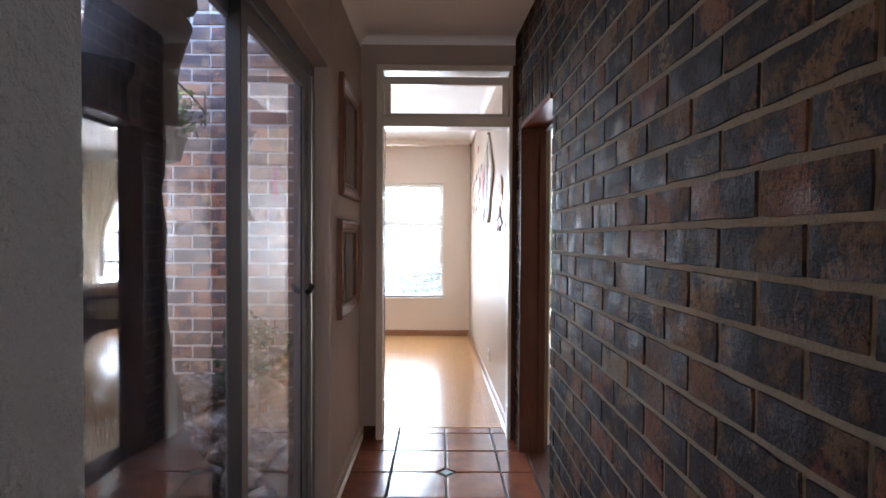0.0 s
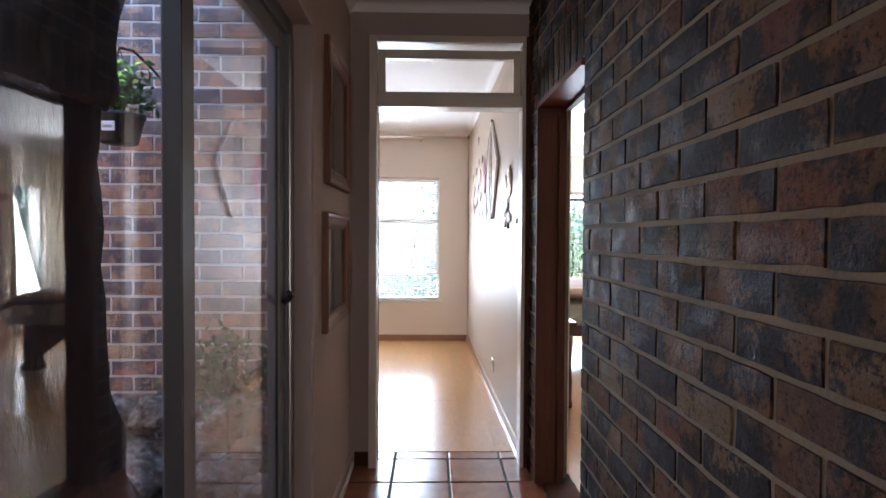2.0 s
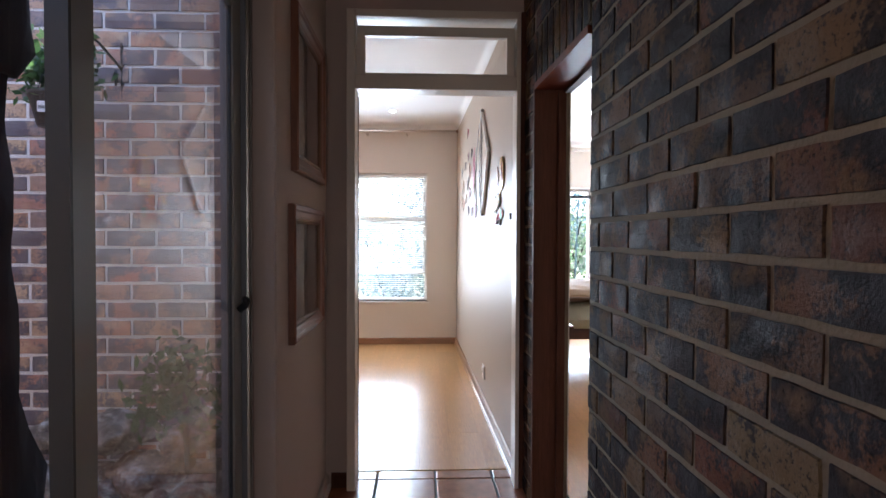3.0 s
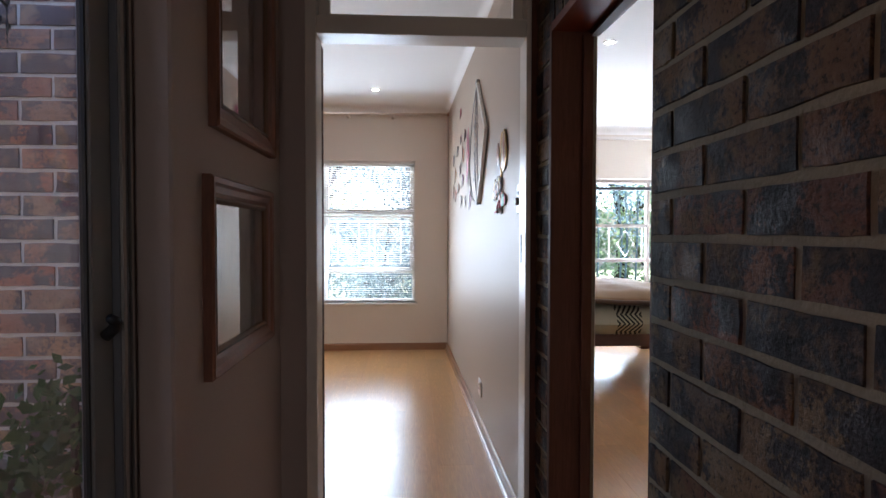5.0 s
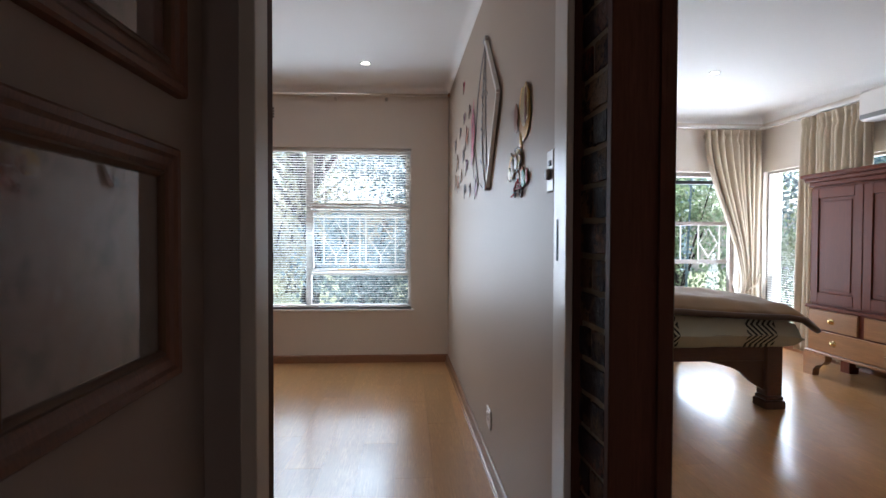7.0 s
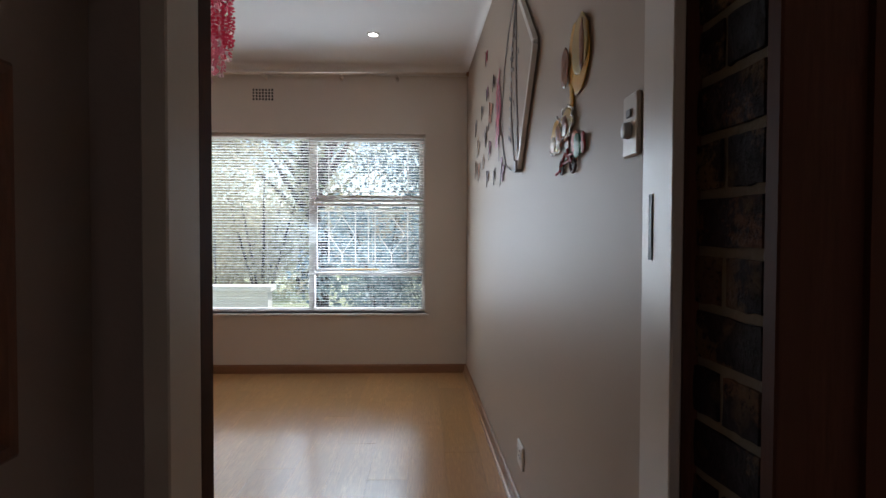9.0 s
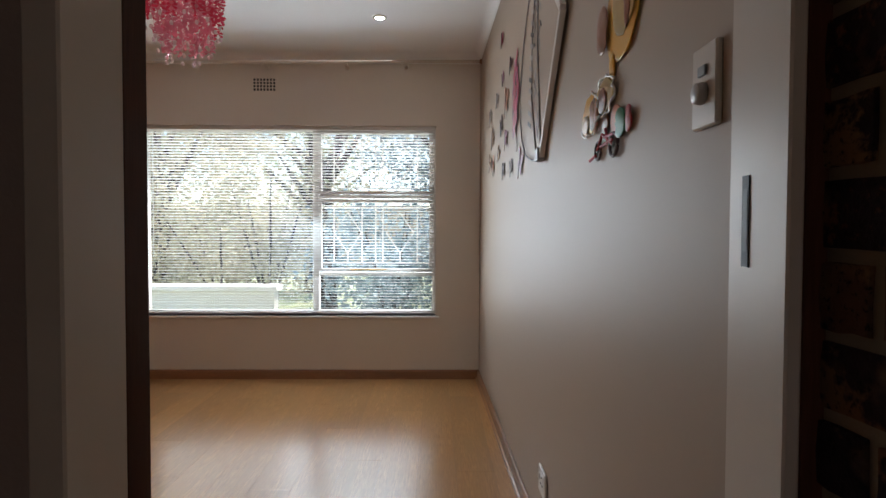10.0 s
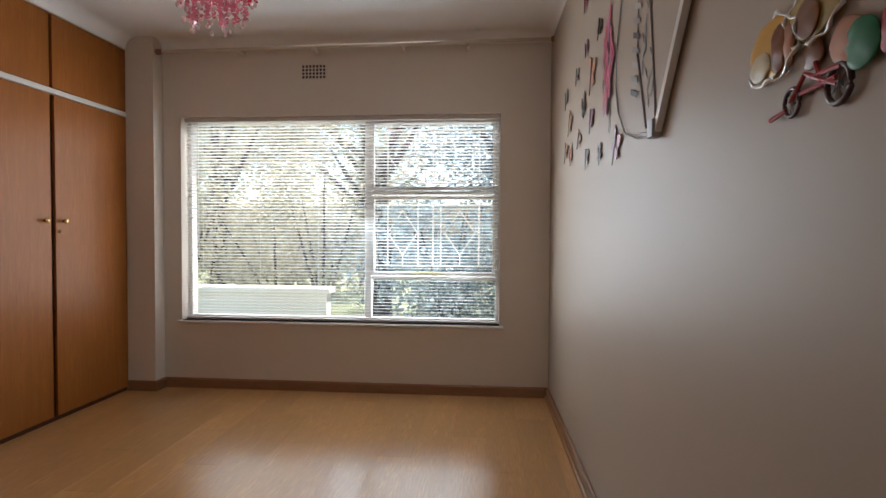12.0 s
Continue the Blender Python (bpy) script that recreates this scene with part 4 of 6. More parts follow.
# ---- stickers and hangings on the white wall ----
def flat(bm, pts, y, z, off, s=1.0, thick=0.003):
    """A flat shape on the wall plane from (u, v) outline points, at y, z, off the wall by off."""
    x = right_x(y)
    lo = [bm.verts.new((x - off, y + u * s, z + v * s)) for u, v in pts]
    hi = [bm.verts.new((x - off - thick, y + u * s, z + v * s)) for u, v in pts]
    n = len(pts)
    bm.faces.new(lo)
    bm.faces.new(hi[::-1])
    for k in range(n):
        bm.faces.new((lo[k], lo[(k + 1) % n], hi[(k + 1) % n], hi[k]))
    return bm


def petal(a, r0, r1, w, n=7):
    """Outline of a wing or petal that points along the angle a."""
    out = []
    for k in range(2 * n):
        f = k / (2 * n) * math.tau
        u, v = (r0 + r1) / 2 - (r1 - r0) / 2 * math.cos(f), w * math.sin(f)
        out.append((u * math.cos(a) - v * math.sin(a), u * math.sin(a) + v * math.cos(a)))
    return out


M_STK = {n: mat(n + "_sticker", c, 0.45) for n, c in (("brown", (0.10, 0.05, 0.045)), ("grey", (0.28, 0.26, 0.26)), ("rose", (0.50, 0.06, 0.12)), ("peach", (0.62, 0.30, 0.19)),
                                                       ("mauve", (0.36, 0.16, 0.24)), ("black", (0.03, 0.03, 0.035)), ("tan", (0.45, 0.30, 0.18)))}


def butterfly(y, z, s, wing, body, turn, kind="butterfly"):
    ob = root(kind + "_sticker", (right_x(y), y, z), f"small {wing} {kind} sticker on the white wall", "wall sticker", "stickers on the white wall")
    for a, r, w in ((0.75, 1.0, 0.26), (2.4, 1.0, 0.26), (-0.5, 0.7, 0.22), (3.65, 0.7, 0.22)):
        part("wing", flat(bmesh.new(), petal(a + turn, 0.06, r, w), y, z, 0.003 + 0.002 * (r < 1), s), M_STK[wing], ob)
    part("body", flat(bmesh.new(), petal(math.pi / 2 + turn, -0.9, 0.7, 0.09), y, z, 0.008, s), M_STK[body], ob)
    return ob


for y, z, s, w, b, t in ((6.583, 2.049, 0.055, "brown", "black", 0.4), (6.873, 2.055, 0.05, "mauve", "black", -0.3), (7.121, 2.0, 0.055, "grey", "black", 0.2),
                         (6.91, 2.29, 0.055, "rose", "brown", 0.1), (6.74, 1.90, 0.10, "peach", "brown", 0.3), (7.48, 1.96, 0.07, "grey", "brown", -0.2),
                         (7.34, 1.80, 0.085, "tan", "brown", 0.5), (6.93, 1.80, 0.075, "brown", "black", -0.4), (6.75, 1.70, 0.07, "mauve", "grey", 0.2),
                         (7.47, 1.66, 0.075, "tan", "brown", 0.3), (7.30, 1.62, 0.075, "peach", "brown", -0.3), (6.84, 1.54, 0.06, "grey", "black", 0.1),
                         (6.56, 1.52, 0.055, "brown", "grey", -0.2), (7.05, 1.66, 0.06, "tan", "brown", 0.6)):
    butterfly(y, z, s, w, b, t)
butterfly(6.28, 1.51, 0.085, "mauve", "brown", 0.5, "dragonfly")
fairy = root("flower_sticker", (right_x(6.43), 6.43, 1.69), "tall rose pink flower spray sticker on the white wall", "wall sticker")
frng = random.Random(21)
M_STK["pink"] = mat("pink_sticker", (0.62, 0.10, 0.20), 0.45)
for k in range(34):
    dz = 0.17 - 0.34 * k / 33
    wide = 0.035 + 0.055 * math.sin(math.pi * (k / 33)) ** 2
    dy = frng.uniform(-wide, wide)
    part("petal", flat(bmesh.new(), petal(1.57 + frng.uniform(-0.9, 0.9), -0.05, frng.uniform(0.03, 0.06), frng.uniform(0.014, 0.026), 4), 6.43 + dy, 1.86 + dz, 0.003 + 0.0002 * k, 1.0, 0.0004), M_STK[("rose", "rose", "pink", "mauve", "brown")[k % 5]], fairy)
part("stalk", flat(bmesh.new(), [(-0.008, -0.28), (0.004, -0.28), (0.006, -0.1), (-0.002, -0.1)], 6.40, 1.86, 0.003, 1.0, 0.0008), M_STK["brown"], fairy)

kite = root("kite_hanging", (right_x(5.7), 5.72, 1.47), "white wooden kite-shaped wall hanging with wire and trinkets", "wall hanging")
KX = right_x(5.7) - 0.016


def stick(pts, r, m, name):
    return part(name, tube(bmesh.new(), pts, r, 6), m, kite)


TOP, CORNER, FOOT = (KX, 5.86, 2.268), (KX, 5.44, 1.883), (KX, 5.775, 1.468)
for a, b in ((TOP, CORNER), (CORNER, FOOT)):
    d = (Vector(b) - Vector(a)).normalized()
    n = Vector((0, -d.z, d.y)) * 0.012
    bm = bmesh.new()
    ring = [[bm.verts.new(Vector(p) + n * s + Vector((h, 0, 0))) for s, h in ((-1, -0.008), (1, -0.008), (1, 0.010), (-1, 0.010))] for p in (a, b)]
    for k in range(4):
        bm.faces.new((ring[0][k], ring[0][(k + 1) % 4], ring[1][(k + 1) % 4], ring[1][k]))
    bm.faces.new(ring[0][::-1])
    bm.faces.new(ring[1])
    part("side_bar", bm, M_WINP, kite, "white painted wooden bar")
part("panel", flat(bmesh.new(), [(0.0, 0.79), (-0.41, 0.41), (-0.085, 0.0), (0.14, 0.03), (0.33, 0.3), (0.22, 0.64)], 5.86, 1.475, 0.004, 1.0, 0.006), M_SATIN_SHADED, kite, "thin white backing panel in the wall's shaded colour")
curve = [(KX, 5.88, 2.26), (KX, 6.08, 2.15), (KX, 6.21, 2.02), (KX, 6.28, 1.86), (KX, 6.29, 1.72), (KX, 6.24, 1.62), (KX, 6.14, 1.53), (KX, 5.98, 1.485), (KX, 5.84, 1.47)]
stick(curve, 0.0032, M_STK["grey"], "wire")
stick([TOP, (KX, 5.98, 2.0), (KX, 5.99, 1.75), (KX, 5.88, 1.5)], 0.003, M_STK["grey"], "wire")
stick([TOP, (KX, 5.86, 1.9), FOOT], 0.003, M_STK["grey"], "wire")
part("foot_block", boxes((KX - 0.016, 5.76, 1.455, KX + 0.012, 5.81, 1.505), bevel=0.003), M_STK["grey"], kite)
part("top_hook", boxes((KX - 0.01, 5.82, 2.258, KX + 0.012, 5.90, 2.278), bevel=0.003), M_STK["grey"], kite)
# a printed tower of grey scrolls and slanting flags inside the kite
trng = random.Random(9)
M_STK["pale"] = mat("pale_grey_sticker", (0.42, 0.39, 0.36), 0.5)
for k in range(11):
    zz = 1.62 + k * 0.044
    yy = 6.02 - 0.006 * k
    part("flag", flat(bmesh.new(), [(-0.035, -0.006), (0.04, 0.022), (0.04, 0.04), (-0.035, 0.012)], yy, zz, 0.0115, 1.0, 0.0008), M_STK["black" if k % 4 == 0 else "grey" if k % 2 else "pale"], kite)
for k in range(26):
    yy, zz = 5.87 + trng.uniform(-0.06, 0.06), 1.58 + k * 0.022
    part("scroll", flat(bmesh.new(), petal(trng.uniform(0.6, 2.6), -0.024, 0.024, 0.006, 5), yy, zz, 0.0115, 1.0, 0.0008), M_STK[trng.choice(["grey", "brown", "grey", "pale", "black"])], kite)

M_AMBER = plastic("amber_film", (0.85, 0.48, 0.07), 0.35)
M_OCHRE = plastic("ochre_film", (0.55, 0.37, 0.10), 0.45)
M_UMBER = plastic("umber_film", (0.30, 0.11, 0.04), 0.35)
M_CREAM = plastic("cream_film", (0.80, 0.68, 0.45), 0.35)
M_PEACH = plastic("peach_film", (0.66, 0.32, 0.20), 0.4)
M_FOIL = mat("crumpled_foil", (0.80, 0.78, 0.73), 0.35, 0.3)
M_GREENF = plastic("green_film", (0.05, 0.26, 0.12), 0.4)
M_REDF = mat("red_enamel", (0.42, 0.03, 0.035), 0.5)
DX = right_x(5.0)


def puffy(name, y, z, ry, rz, m, parent, off=0.012, label="", thick=0.004):
    """A puffed sticker: a lens shape with a slightly uneven rim and creases."""
    bm = ball(bmesh.new(), (0, 0, 0), (thick, ry, rz), 3)
    for v in bm.verts:
        v.co *= 1 + 0.16 * noise.noise(v.co * 26 + Vector((y * 9, z * 9, 0)))
        v.co.x += 0.003 * noise.noise(v.co * 60)
        v.co += Vector((right_x(y) - 0.6 * off, y, z))
    return part(name, bm, m, parent, label, True)


def film_rim(y, z, ry, rz, r=0.005, a0=0.0, a1=math.tau):
    """A crumpled clear rim round a puffed shape, from angle a0 to a1."""
    pts, rads = [], []
    for k in range(37):
        a = a0 + (a1 - a0) * k / 36
        w = 1 + 0.14 * noise.noise(Vector((math.cos(a) * 4, math.sin(a) * 4, y * 7)))
        pts.append((right_x(y) - 0.012 - 0.004 * math.sin(7 * a), y + ry * w * math.cos(a), z + rz * w * math.sin(a)))
        rads.append(0.7 * r * (1 + 0.45 * math.sin(11 * a)))
    return part("film_rim", tube(bmesh.new(), pts, rads, 6), M_FOIL, trike, "crumpled shiny film rim", True)


ball_deco = root("balloon_sticker", (DX, 4.96, 1.58), "puffy amber balloon sticker on the white wall", "wall sticker")
puffy("balloon", 4.965, 1.685, 0.115, 0.105, M_AMBER, ball_deco, 0.010)
puffy("highlight", 4.935, 1.705, 0.075, 0.080, M_OCHRE, ball_deco, 0.018)
puffy("gore", 4.905, 1.700, 0.018, 0.070, M_UMBER, ball_deco, 0.024, "brown gore of the balloon")
puffy("balloon", 5.075, 1.680, 0.045, 0.060, M_UMBER, ball_deco, 0.022, "brown round balloon")
puffy("neck", 5.02, 1.585, 0.022, 0.038, M_AMBER, ball_deco, 0.010)
part("string", tube(bmesh.new(), [(DX - 0.008, 5.02, 1.56), (DX - 0.010, 5.03, 1.545), (DX - 0.010, 5.02, 1.53)], 0.003, 5), M_UMBER, ball_deco)
trike = root("tricycle_sticker", (DX, 5.03, 1.37), "puffy sticker of a red tricycle with balloons on the white wall", "wall sticker")
puffy("balloon", 5.178, 1.500, 0.082, 0.050, M_AMBER, trike, 0.012, "amber balloon")
puffy("gore", 5.208, 1.476, 0.040, 0.024, M_CREAM, trike, 0.020, "cream gore of the balloon")
puffy("gore", 5.150, 1.490, 0.024, 0.040, M_UMBER, trike, 0.020, "brown gore of the balloon")
puffy("gore", 5.118, 1.486, 0.014, 0.034, M_PEACH, trike, 0.020)
film_rim(5.178, 1.498, 0.088, 0.054, 0.004, 1.6, 5.6)
puffy("balloon", 5.055, 1.520, 0.068, 0.042, M_OCHRE, trike, 0.018, "ochre balloon")
puffy("gore", 5.062, 1.508, 0.036, 0.030, M_UMBER, trike, 0.025)
film_rim(5.055, 1.518, 0.073, 0.046, 0.004)
puffy("balloon", 4.980, 1.450, 0.042, 0.032, M_PEACH, trike, 0.014, "peach balloon")
puffy("balloon", 4.945, 1.436, 0.036, 0.034, M_GREENF, trike, 0.020, "green balloon")
puffy("balloon", 4.900, 1.436, 0.020, 0.030, M_REDF, trike, 0.016, "red balloon")
puffy("basket", 5.060, 1.455, 0.030, 0.026, M_UMBER, trike, 0.012)


def ring(y, z, r, tube_r, m, name):
    x = right_x(y) - 0.008
    pts = [(x, y + r * math.cos(a), z + r * math.sin(a)) for a in [k * math.tau / 20 for k in range(21)]]
    w = part(name, tube(bmesh.new(), pts, tube_r, 8), m, trike, smooth=True)
    part("hub", lathe(bmesh.new(), [(0.004, -0.004), (0.006, 0.0), (0.004, 0.004)], (x, y, z), 10, "x"), M_STK["grey"], w)
    for k in range(5):
        a = k * math.pi / 5
        part("spoke", tube(bmesh.new(), [(x, y - r * math.cos(a), z - r * math.sin(a)), (x, y + r * math.cos(a), z + r * math.sin(a))], 0.0008, 4), M_STK["grey"], w)


ring(5.113, 1.395, 0.022, 0.0035, M_STK["brown"], "wheel")
ring(4.997, 1.394, 0.027, 0.0045, M_STK["brown"], "wheel")
for a, b in (((5.113, 1.395), (5.075, 1.43)), ((5.075, 1.43), (4.997, 1.394)), ((5.085, 1.402), (5.0, 1.405)), ((5.05, 1.44), (5.03, 1.40)), ((5.06, 1.42), (4.99, 1.418)), ((5.174, 1.378), (5.125, 1.385))):
    part("frame_bar", tube(bmesh.new(), [(right_x(a[0]) - 0.010, *a), (right_x(b[0]) - 0.010, *b)], 0.0038, 6), M_REDF, trike)

# ---- bedroom ----
def window(name, at_axis, lo, hi, z0, z1, plane, splits, label, deep=0.1, rail=True):
    """A framed window in a wall; at_axis 'x' runs along x, 'y' along y."""
    ob = root(name, ((lo + hi) / 2, plane, z0) if at_axis == "x" else (plane, (lo + hi) / 2, z0), label, "window", kind="structure")

    def bx(a0, b0, a1, b1, d0, d1, bevel=0.002):
        return (a0, plane + d0, b0, a1, plane + d1, b1) if at_axis == "x" else (plane + d0, a0, b0, plane + d1, a1, b1)

    w, d0, d1 = 0.05 * deep / 0.1, deep, deep + 0.06
    part("window_frame", boxes(bx(lo, z0, lo + w, z1, d0, d1), bx(hi - w, z0, hi, z1, d0, d1), bx(lo + w, z0, hi - w, z0 + w, d0, d1), bx(lo + w, z1 - w, hi - w, z1, d0, d1), bevel=0.002), M_DULL, ob)
    edges = [lo + w, *splits, hi - w]
    for a, b in zip(edges, edges[1:]):
        part("pane", boxes(bx(a + 0.004, z0 + w, b - 0.004, z1 - w, d0 + 0.028, d0 + 0.032)), M_GLASS, ob)
    for a in splits:
        part("mullion", boxes(bx(a - 0.022, z0 + w, a + 0.022, z1 - w, d0 + 0.002, d1 - 0.002), bevel=0.002), M_DULL, ob)
        for zz in (z1 - 0.62, z0 + 0.62):
            b = edges[edges.index(a) + 1]
            part("transom", boxes(bx(a + 0.022, zz, b - 0.02, zz + 0.045, d0 + 0.004, d1 - 0.004), bevel=0.002), M_DULL, ob)
    if rail:
        part("head_rail", boxes(bx(lo + 0.01, z1 - 0.14, hi - 0.01, z1 - 0.10, 0.03, 0.07), bevel=0.002), M_STK["black"], ob, "dark blind rail")
    part("window_sill", boxes(bx(lo, z0 - 0.03, hi, z0, -0.03, d0), bevel=0.003), M_WINP, ob)
    return ob


M_DULL = plaster("greyed_window_paint", (0.45, 0.40, 0.36), 0.4, 30, 0.05, 0.001, 0.05)
window("window_2", "x", 1.7, 3.98, 0.28, 1.97, BY, [2.45, 3.2], "wide bedroom window with dull painted frames")
window("window_3", "y", 7.25, 9.11, 0.22, 1.97, BX, [], "tall bedroom side window", 0.05, False)
lower = root("window_blind", (BX + 0.06, 8.1, 0.25), "thin slatted blind across the side window", "blind")
for k in range(32):
    part("slat", boxes((BX + 0.012, 7.27, 0.26 + k * 0.0255, BX + 0.034, 9.09, 0.2612 + k * 0.0255)), M_SLAT, lower)

bars_2 = root("burglar_bars", (3.2, BY + 0.2, 0.9), "white steel burglar bars with diamond pattern outside the bedroom window", "burglar bars")
for x in (2.5, 2.72, 3.16, 3.38, 3.6, 3.86):
    part("bar", tube(bmesh.new(), [(x, BY + 0.20, 0.92), (x, BY + 0.20, 1.36)], 0.006, 6), M_WINP, bars_2)
for z in (0.92, 1.36):
    part("bar", tube(bmesh.new(), [(2.48, BY + 0.204, z), (3.9, BY + 0.204, z)], 0.006, 6), M_WINP, bars_2)
for xc in (2.94, 3.73):
    part("bar", tube(bmesh.new(), [(xc, BY + 0.207, 0.97), (xc + 0.11, BY + 0.207, 1.14), (xc, BY + 0.207, 1.31), (xc - 0.11, BY + 0.207, 1.14), (xc, BY + 0.207, 0.97)], 0.006, 6), M_WINP, bars_2)

M_UMBER_CLOTH = fabric("brown_hem", (0.11, 0.06, 0.03), (0.06, 0.03, 0.018), 90)
M_CURT = fabric("curtain_cloth", (0.52, 0.43, 0.32), (0.44, 0.36, 0.26), 240)


def curtain(axis, lo, hi, plane, z0, z1, tie=None, folds=11, label=""):
    """A pleated curtain; tie: (place along the wall, height, share of the width) where it is gathered."""
    ob = root("curtain", ((lo + hi) / 2, plane, z1) if axis == "x" else (plane, (lo + hi) / 2, z1), label, "curtain", "bedroom curtains")
    bm = bmesh.new()
    nu, nv = folds * 8, 40
    rows = []
    for j in range(nv + 1):
        f = j / nv
        z = z1 + (z0 - z1) * f
        row = []
        for i in range(nu + 1):
            u = i / nu
            a = lo + (hi - lo) * u
            squeeze = 1.0
            if tie:
                s = max(0.0, min(1.0, (z1 - z) / (z1 - tie[1])))
                s = s * s * (3 - 2 * s) if z > tie[1] else max(0.0, 1 - (tie[1] - z) / 0.9)
                squeeze = 1 - (1 - tie[2]) * s
                a = tie[0] + (a - tie[0]) * squeeze
            fold = math.sin(u * folds * math.tau + 0.9 * math.sin(u * 9.0 + 2.0 * f))
            pinch = math.exp(-((f - 0.045) / 0.02) ** 2)
            depth = (0.036 * fold + 0.014 * math.sin(u * folds * 2.3 + 3 * f)) * (1 - 0.6 * pinch) * (0.6 + 0.4 * squeeze)
            a += 0.010 * math.cos(u * folds * math.tau) * (1 - pinch)
            row.append(bm.verts.new((a, plane + depth, z) if axis == "x" else (plane + depth, a, z)))
        rows.append(row)
    for r, s in zip(rows, rows[1:]):
        for i in range(nu):
            bm.faces.new((r[i], r[i + 1], s[i + 1], s[i]))
    cloth = part("cloth", bm, M_CURT, ob, smooth=True)
    sol = cloth.modifiers.new("thickness", "SOLIDIFY")
    sol.thickness = 0.004
    part("heading_tape", boxes((lo, plane + 0.012, z1 - 0.10, hi, plane + 0.018, z1 - 0.06) if axis == "x" else (plane + 0.012, lo, z1 - 0.10, plane + 0.018, hi, z1 - 0.06)), M_CURT, ob)
    if tie:
        tx = tie[0]
        p = [(tx - 0.11, plane - 0.05, tie[1] - 0.02), (tx, plane - 0.055, tie[1] + 0.04), (tx + 0.09, plane, tie[1] + 0.16)]
        part("tie_back", tube(bmesh.new(), p, 0.012, 6), M_CURT, ob, "cloth tie-back", True)
    return ob


curtain("x", 3.50, 4.18, BY - 0.09, 0.06, 2.44, (4.10, 0.62, 0.22), 9, "beige pleated curtain tied back beside the window")
curtain("y", 7.50, 8.36, BX - 0.10, 0.06, 2.42, None, 12, "beige pleated curtain hanging behind the cupboard")
crail = root("curtain_rail", (2.7, BY - 0.09, 2.47), "white curtain track under the bedroom cornice", "curtain rail")
part("track", boxes((1.4, BY - 0.11, 2.455, 4.22, BY - 0.07, 2.485), bevel=0.003), M_WINP, crail)
part("bracket", boxes((2.0, BY - 0.07, 2.46, 2.03, BY, 2.48)), M_WINP, crail)
part("bracket", boxes((3.3, BY - 0.07, 2.46, 3.33, BY, 2.48)), M_WINP, crail)
crail = root("curtain_rail", (BX - 0.1, 8.2, 2.45), "white curtain track over the side window", "curtain rail")
part("track", boxes((BX - 0.12, 7.5, 2.435, BX - 0.08, 9.02, 2.465), bevel=0.003), M_WINP, crail)
part("bracket", boxes((BX - 0.08, 8.5, 2.44, BX, 8.53, 2.46)), M_WINP, crail)
acu = root("air_conditioner", (BX - 0.1, 7.05, 2.22), "white wall-mounted air conditioner", "air conditioner")
part("body", boxes((BX - 0.20, 6.70, 2.225, BX, 7.54, 2.49), bevel=0.03), M_WINP, acu)
part("outlet_flap", boxes((BX - 0.207, 6.74, 2.235, BX - 0.198, 7.50, 2.275), bevel=0.002), M_ALU_PALE, acu)

# bed: head at the brick wall, foot with carved legs
bed = root("bed", (1.9, 7.4, 0), "dark wooden low-post bed with curved brackets", "bed")
for y in (6.65, 8.16):
    part("side_rail", boxes((0.90, y, 0.335, 2.66, y + 0.05, 0.455), bevel=0.006), M_BED, bed)
    leg = bmesh.new()
    for r in ((2.655, y - 0.03, 0.09, 2.775, y + 0.09, 0.47), (2.648, y - 0.037, 0.06, 2.782, y + 0.097, 0.09), (2.638, y - 0.047, 0.0, 2.792, y + 0.107, 0.06)):
        me = bpy.data.meshes.new("tmp")
        b = boxes(r, bevel=0.008)
        b.to_mesh(me)
        leg.from_mesh(me)
    part("leg", leg, M_BED, bed)
    part("leg", boxes((0.86, y - 0.02, 0.0, 0.96, y + 0.08, 0.47), bevel=0.008), M_BED, bed)
    br = bmesh.new()
    outline = [(2.655, 0.335), (2.655, 0.13)] + [(2.655 - 0.42 * f - 0.02 * math.sin(f * 9), 0.335 - 0.205 * (1 - f) ** 1.6) for f in [k / 10 for k in range(1, 11)]]
    a = [br.verts.new((x, y + 0.008, z)) for x, z in outline]
    c = [br.verts.new((x, y + 0.036, z)) for x, z in outline]
    br.faces.new(a)
    br.faces.new(c[::-1])
    for k in range(len(outline)):
        br.faces.new((a[k], a[(k + 1) % len(outline)], c[(k + 1) % len(outline)], c[k]))
    part("bracket", br, M_BED, bed, "curved carved bracket")
part("foot_rail", boxes((2.69, 6.74, 0.335, 2.74, 8.13, 0.455), bevel=0.006), M_BED, bed)
part("slat_base", boxes((0.93, 6.70, 0.40, 2.69, 8.16, 0.43)), M_BED, bed)
part("headboard", boxes((0.83, 6.62, 0.30, 0.88, 8.24, 1.15), bevel=0.015), M_BED, bed)
part("finial", lathe(bmesh.new(), [(0.03, 0.47), (0.035, 0.52), (0.02, 0.60), (0.03, 0.66), (0.042, 0.70), (0.03, 0.735), (0.004, 0.75)], (2.79, 7.28, 0), 14), M_BED, bed, smooth=True)


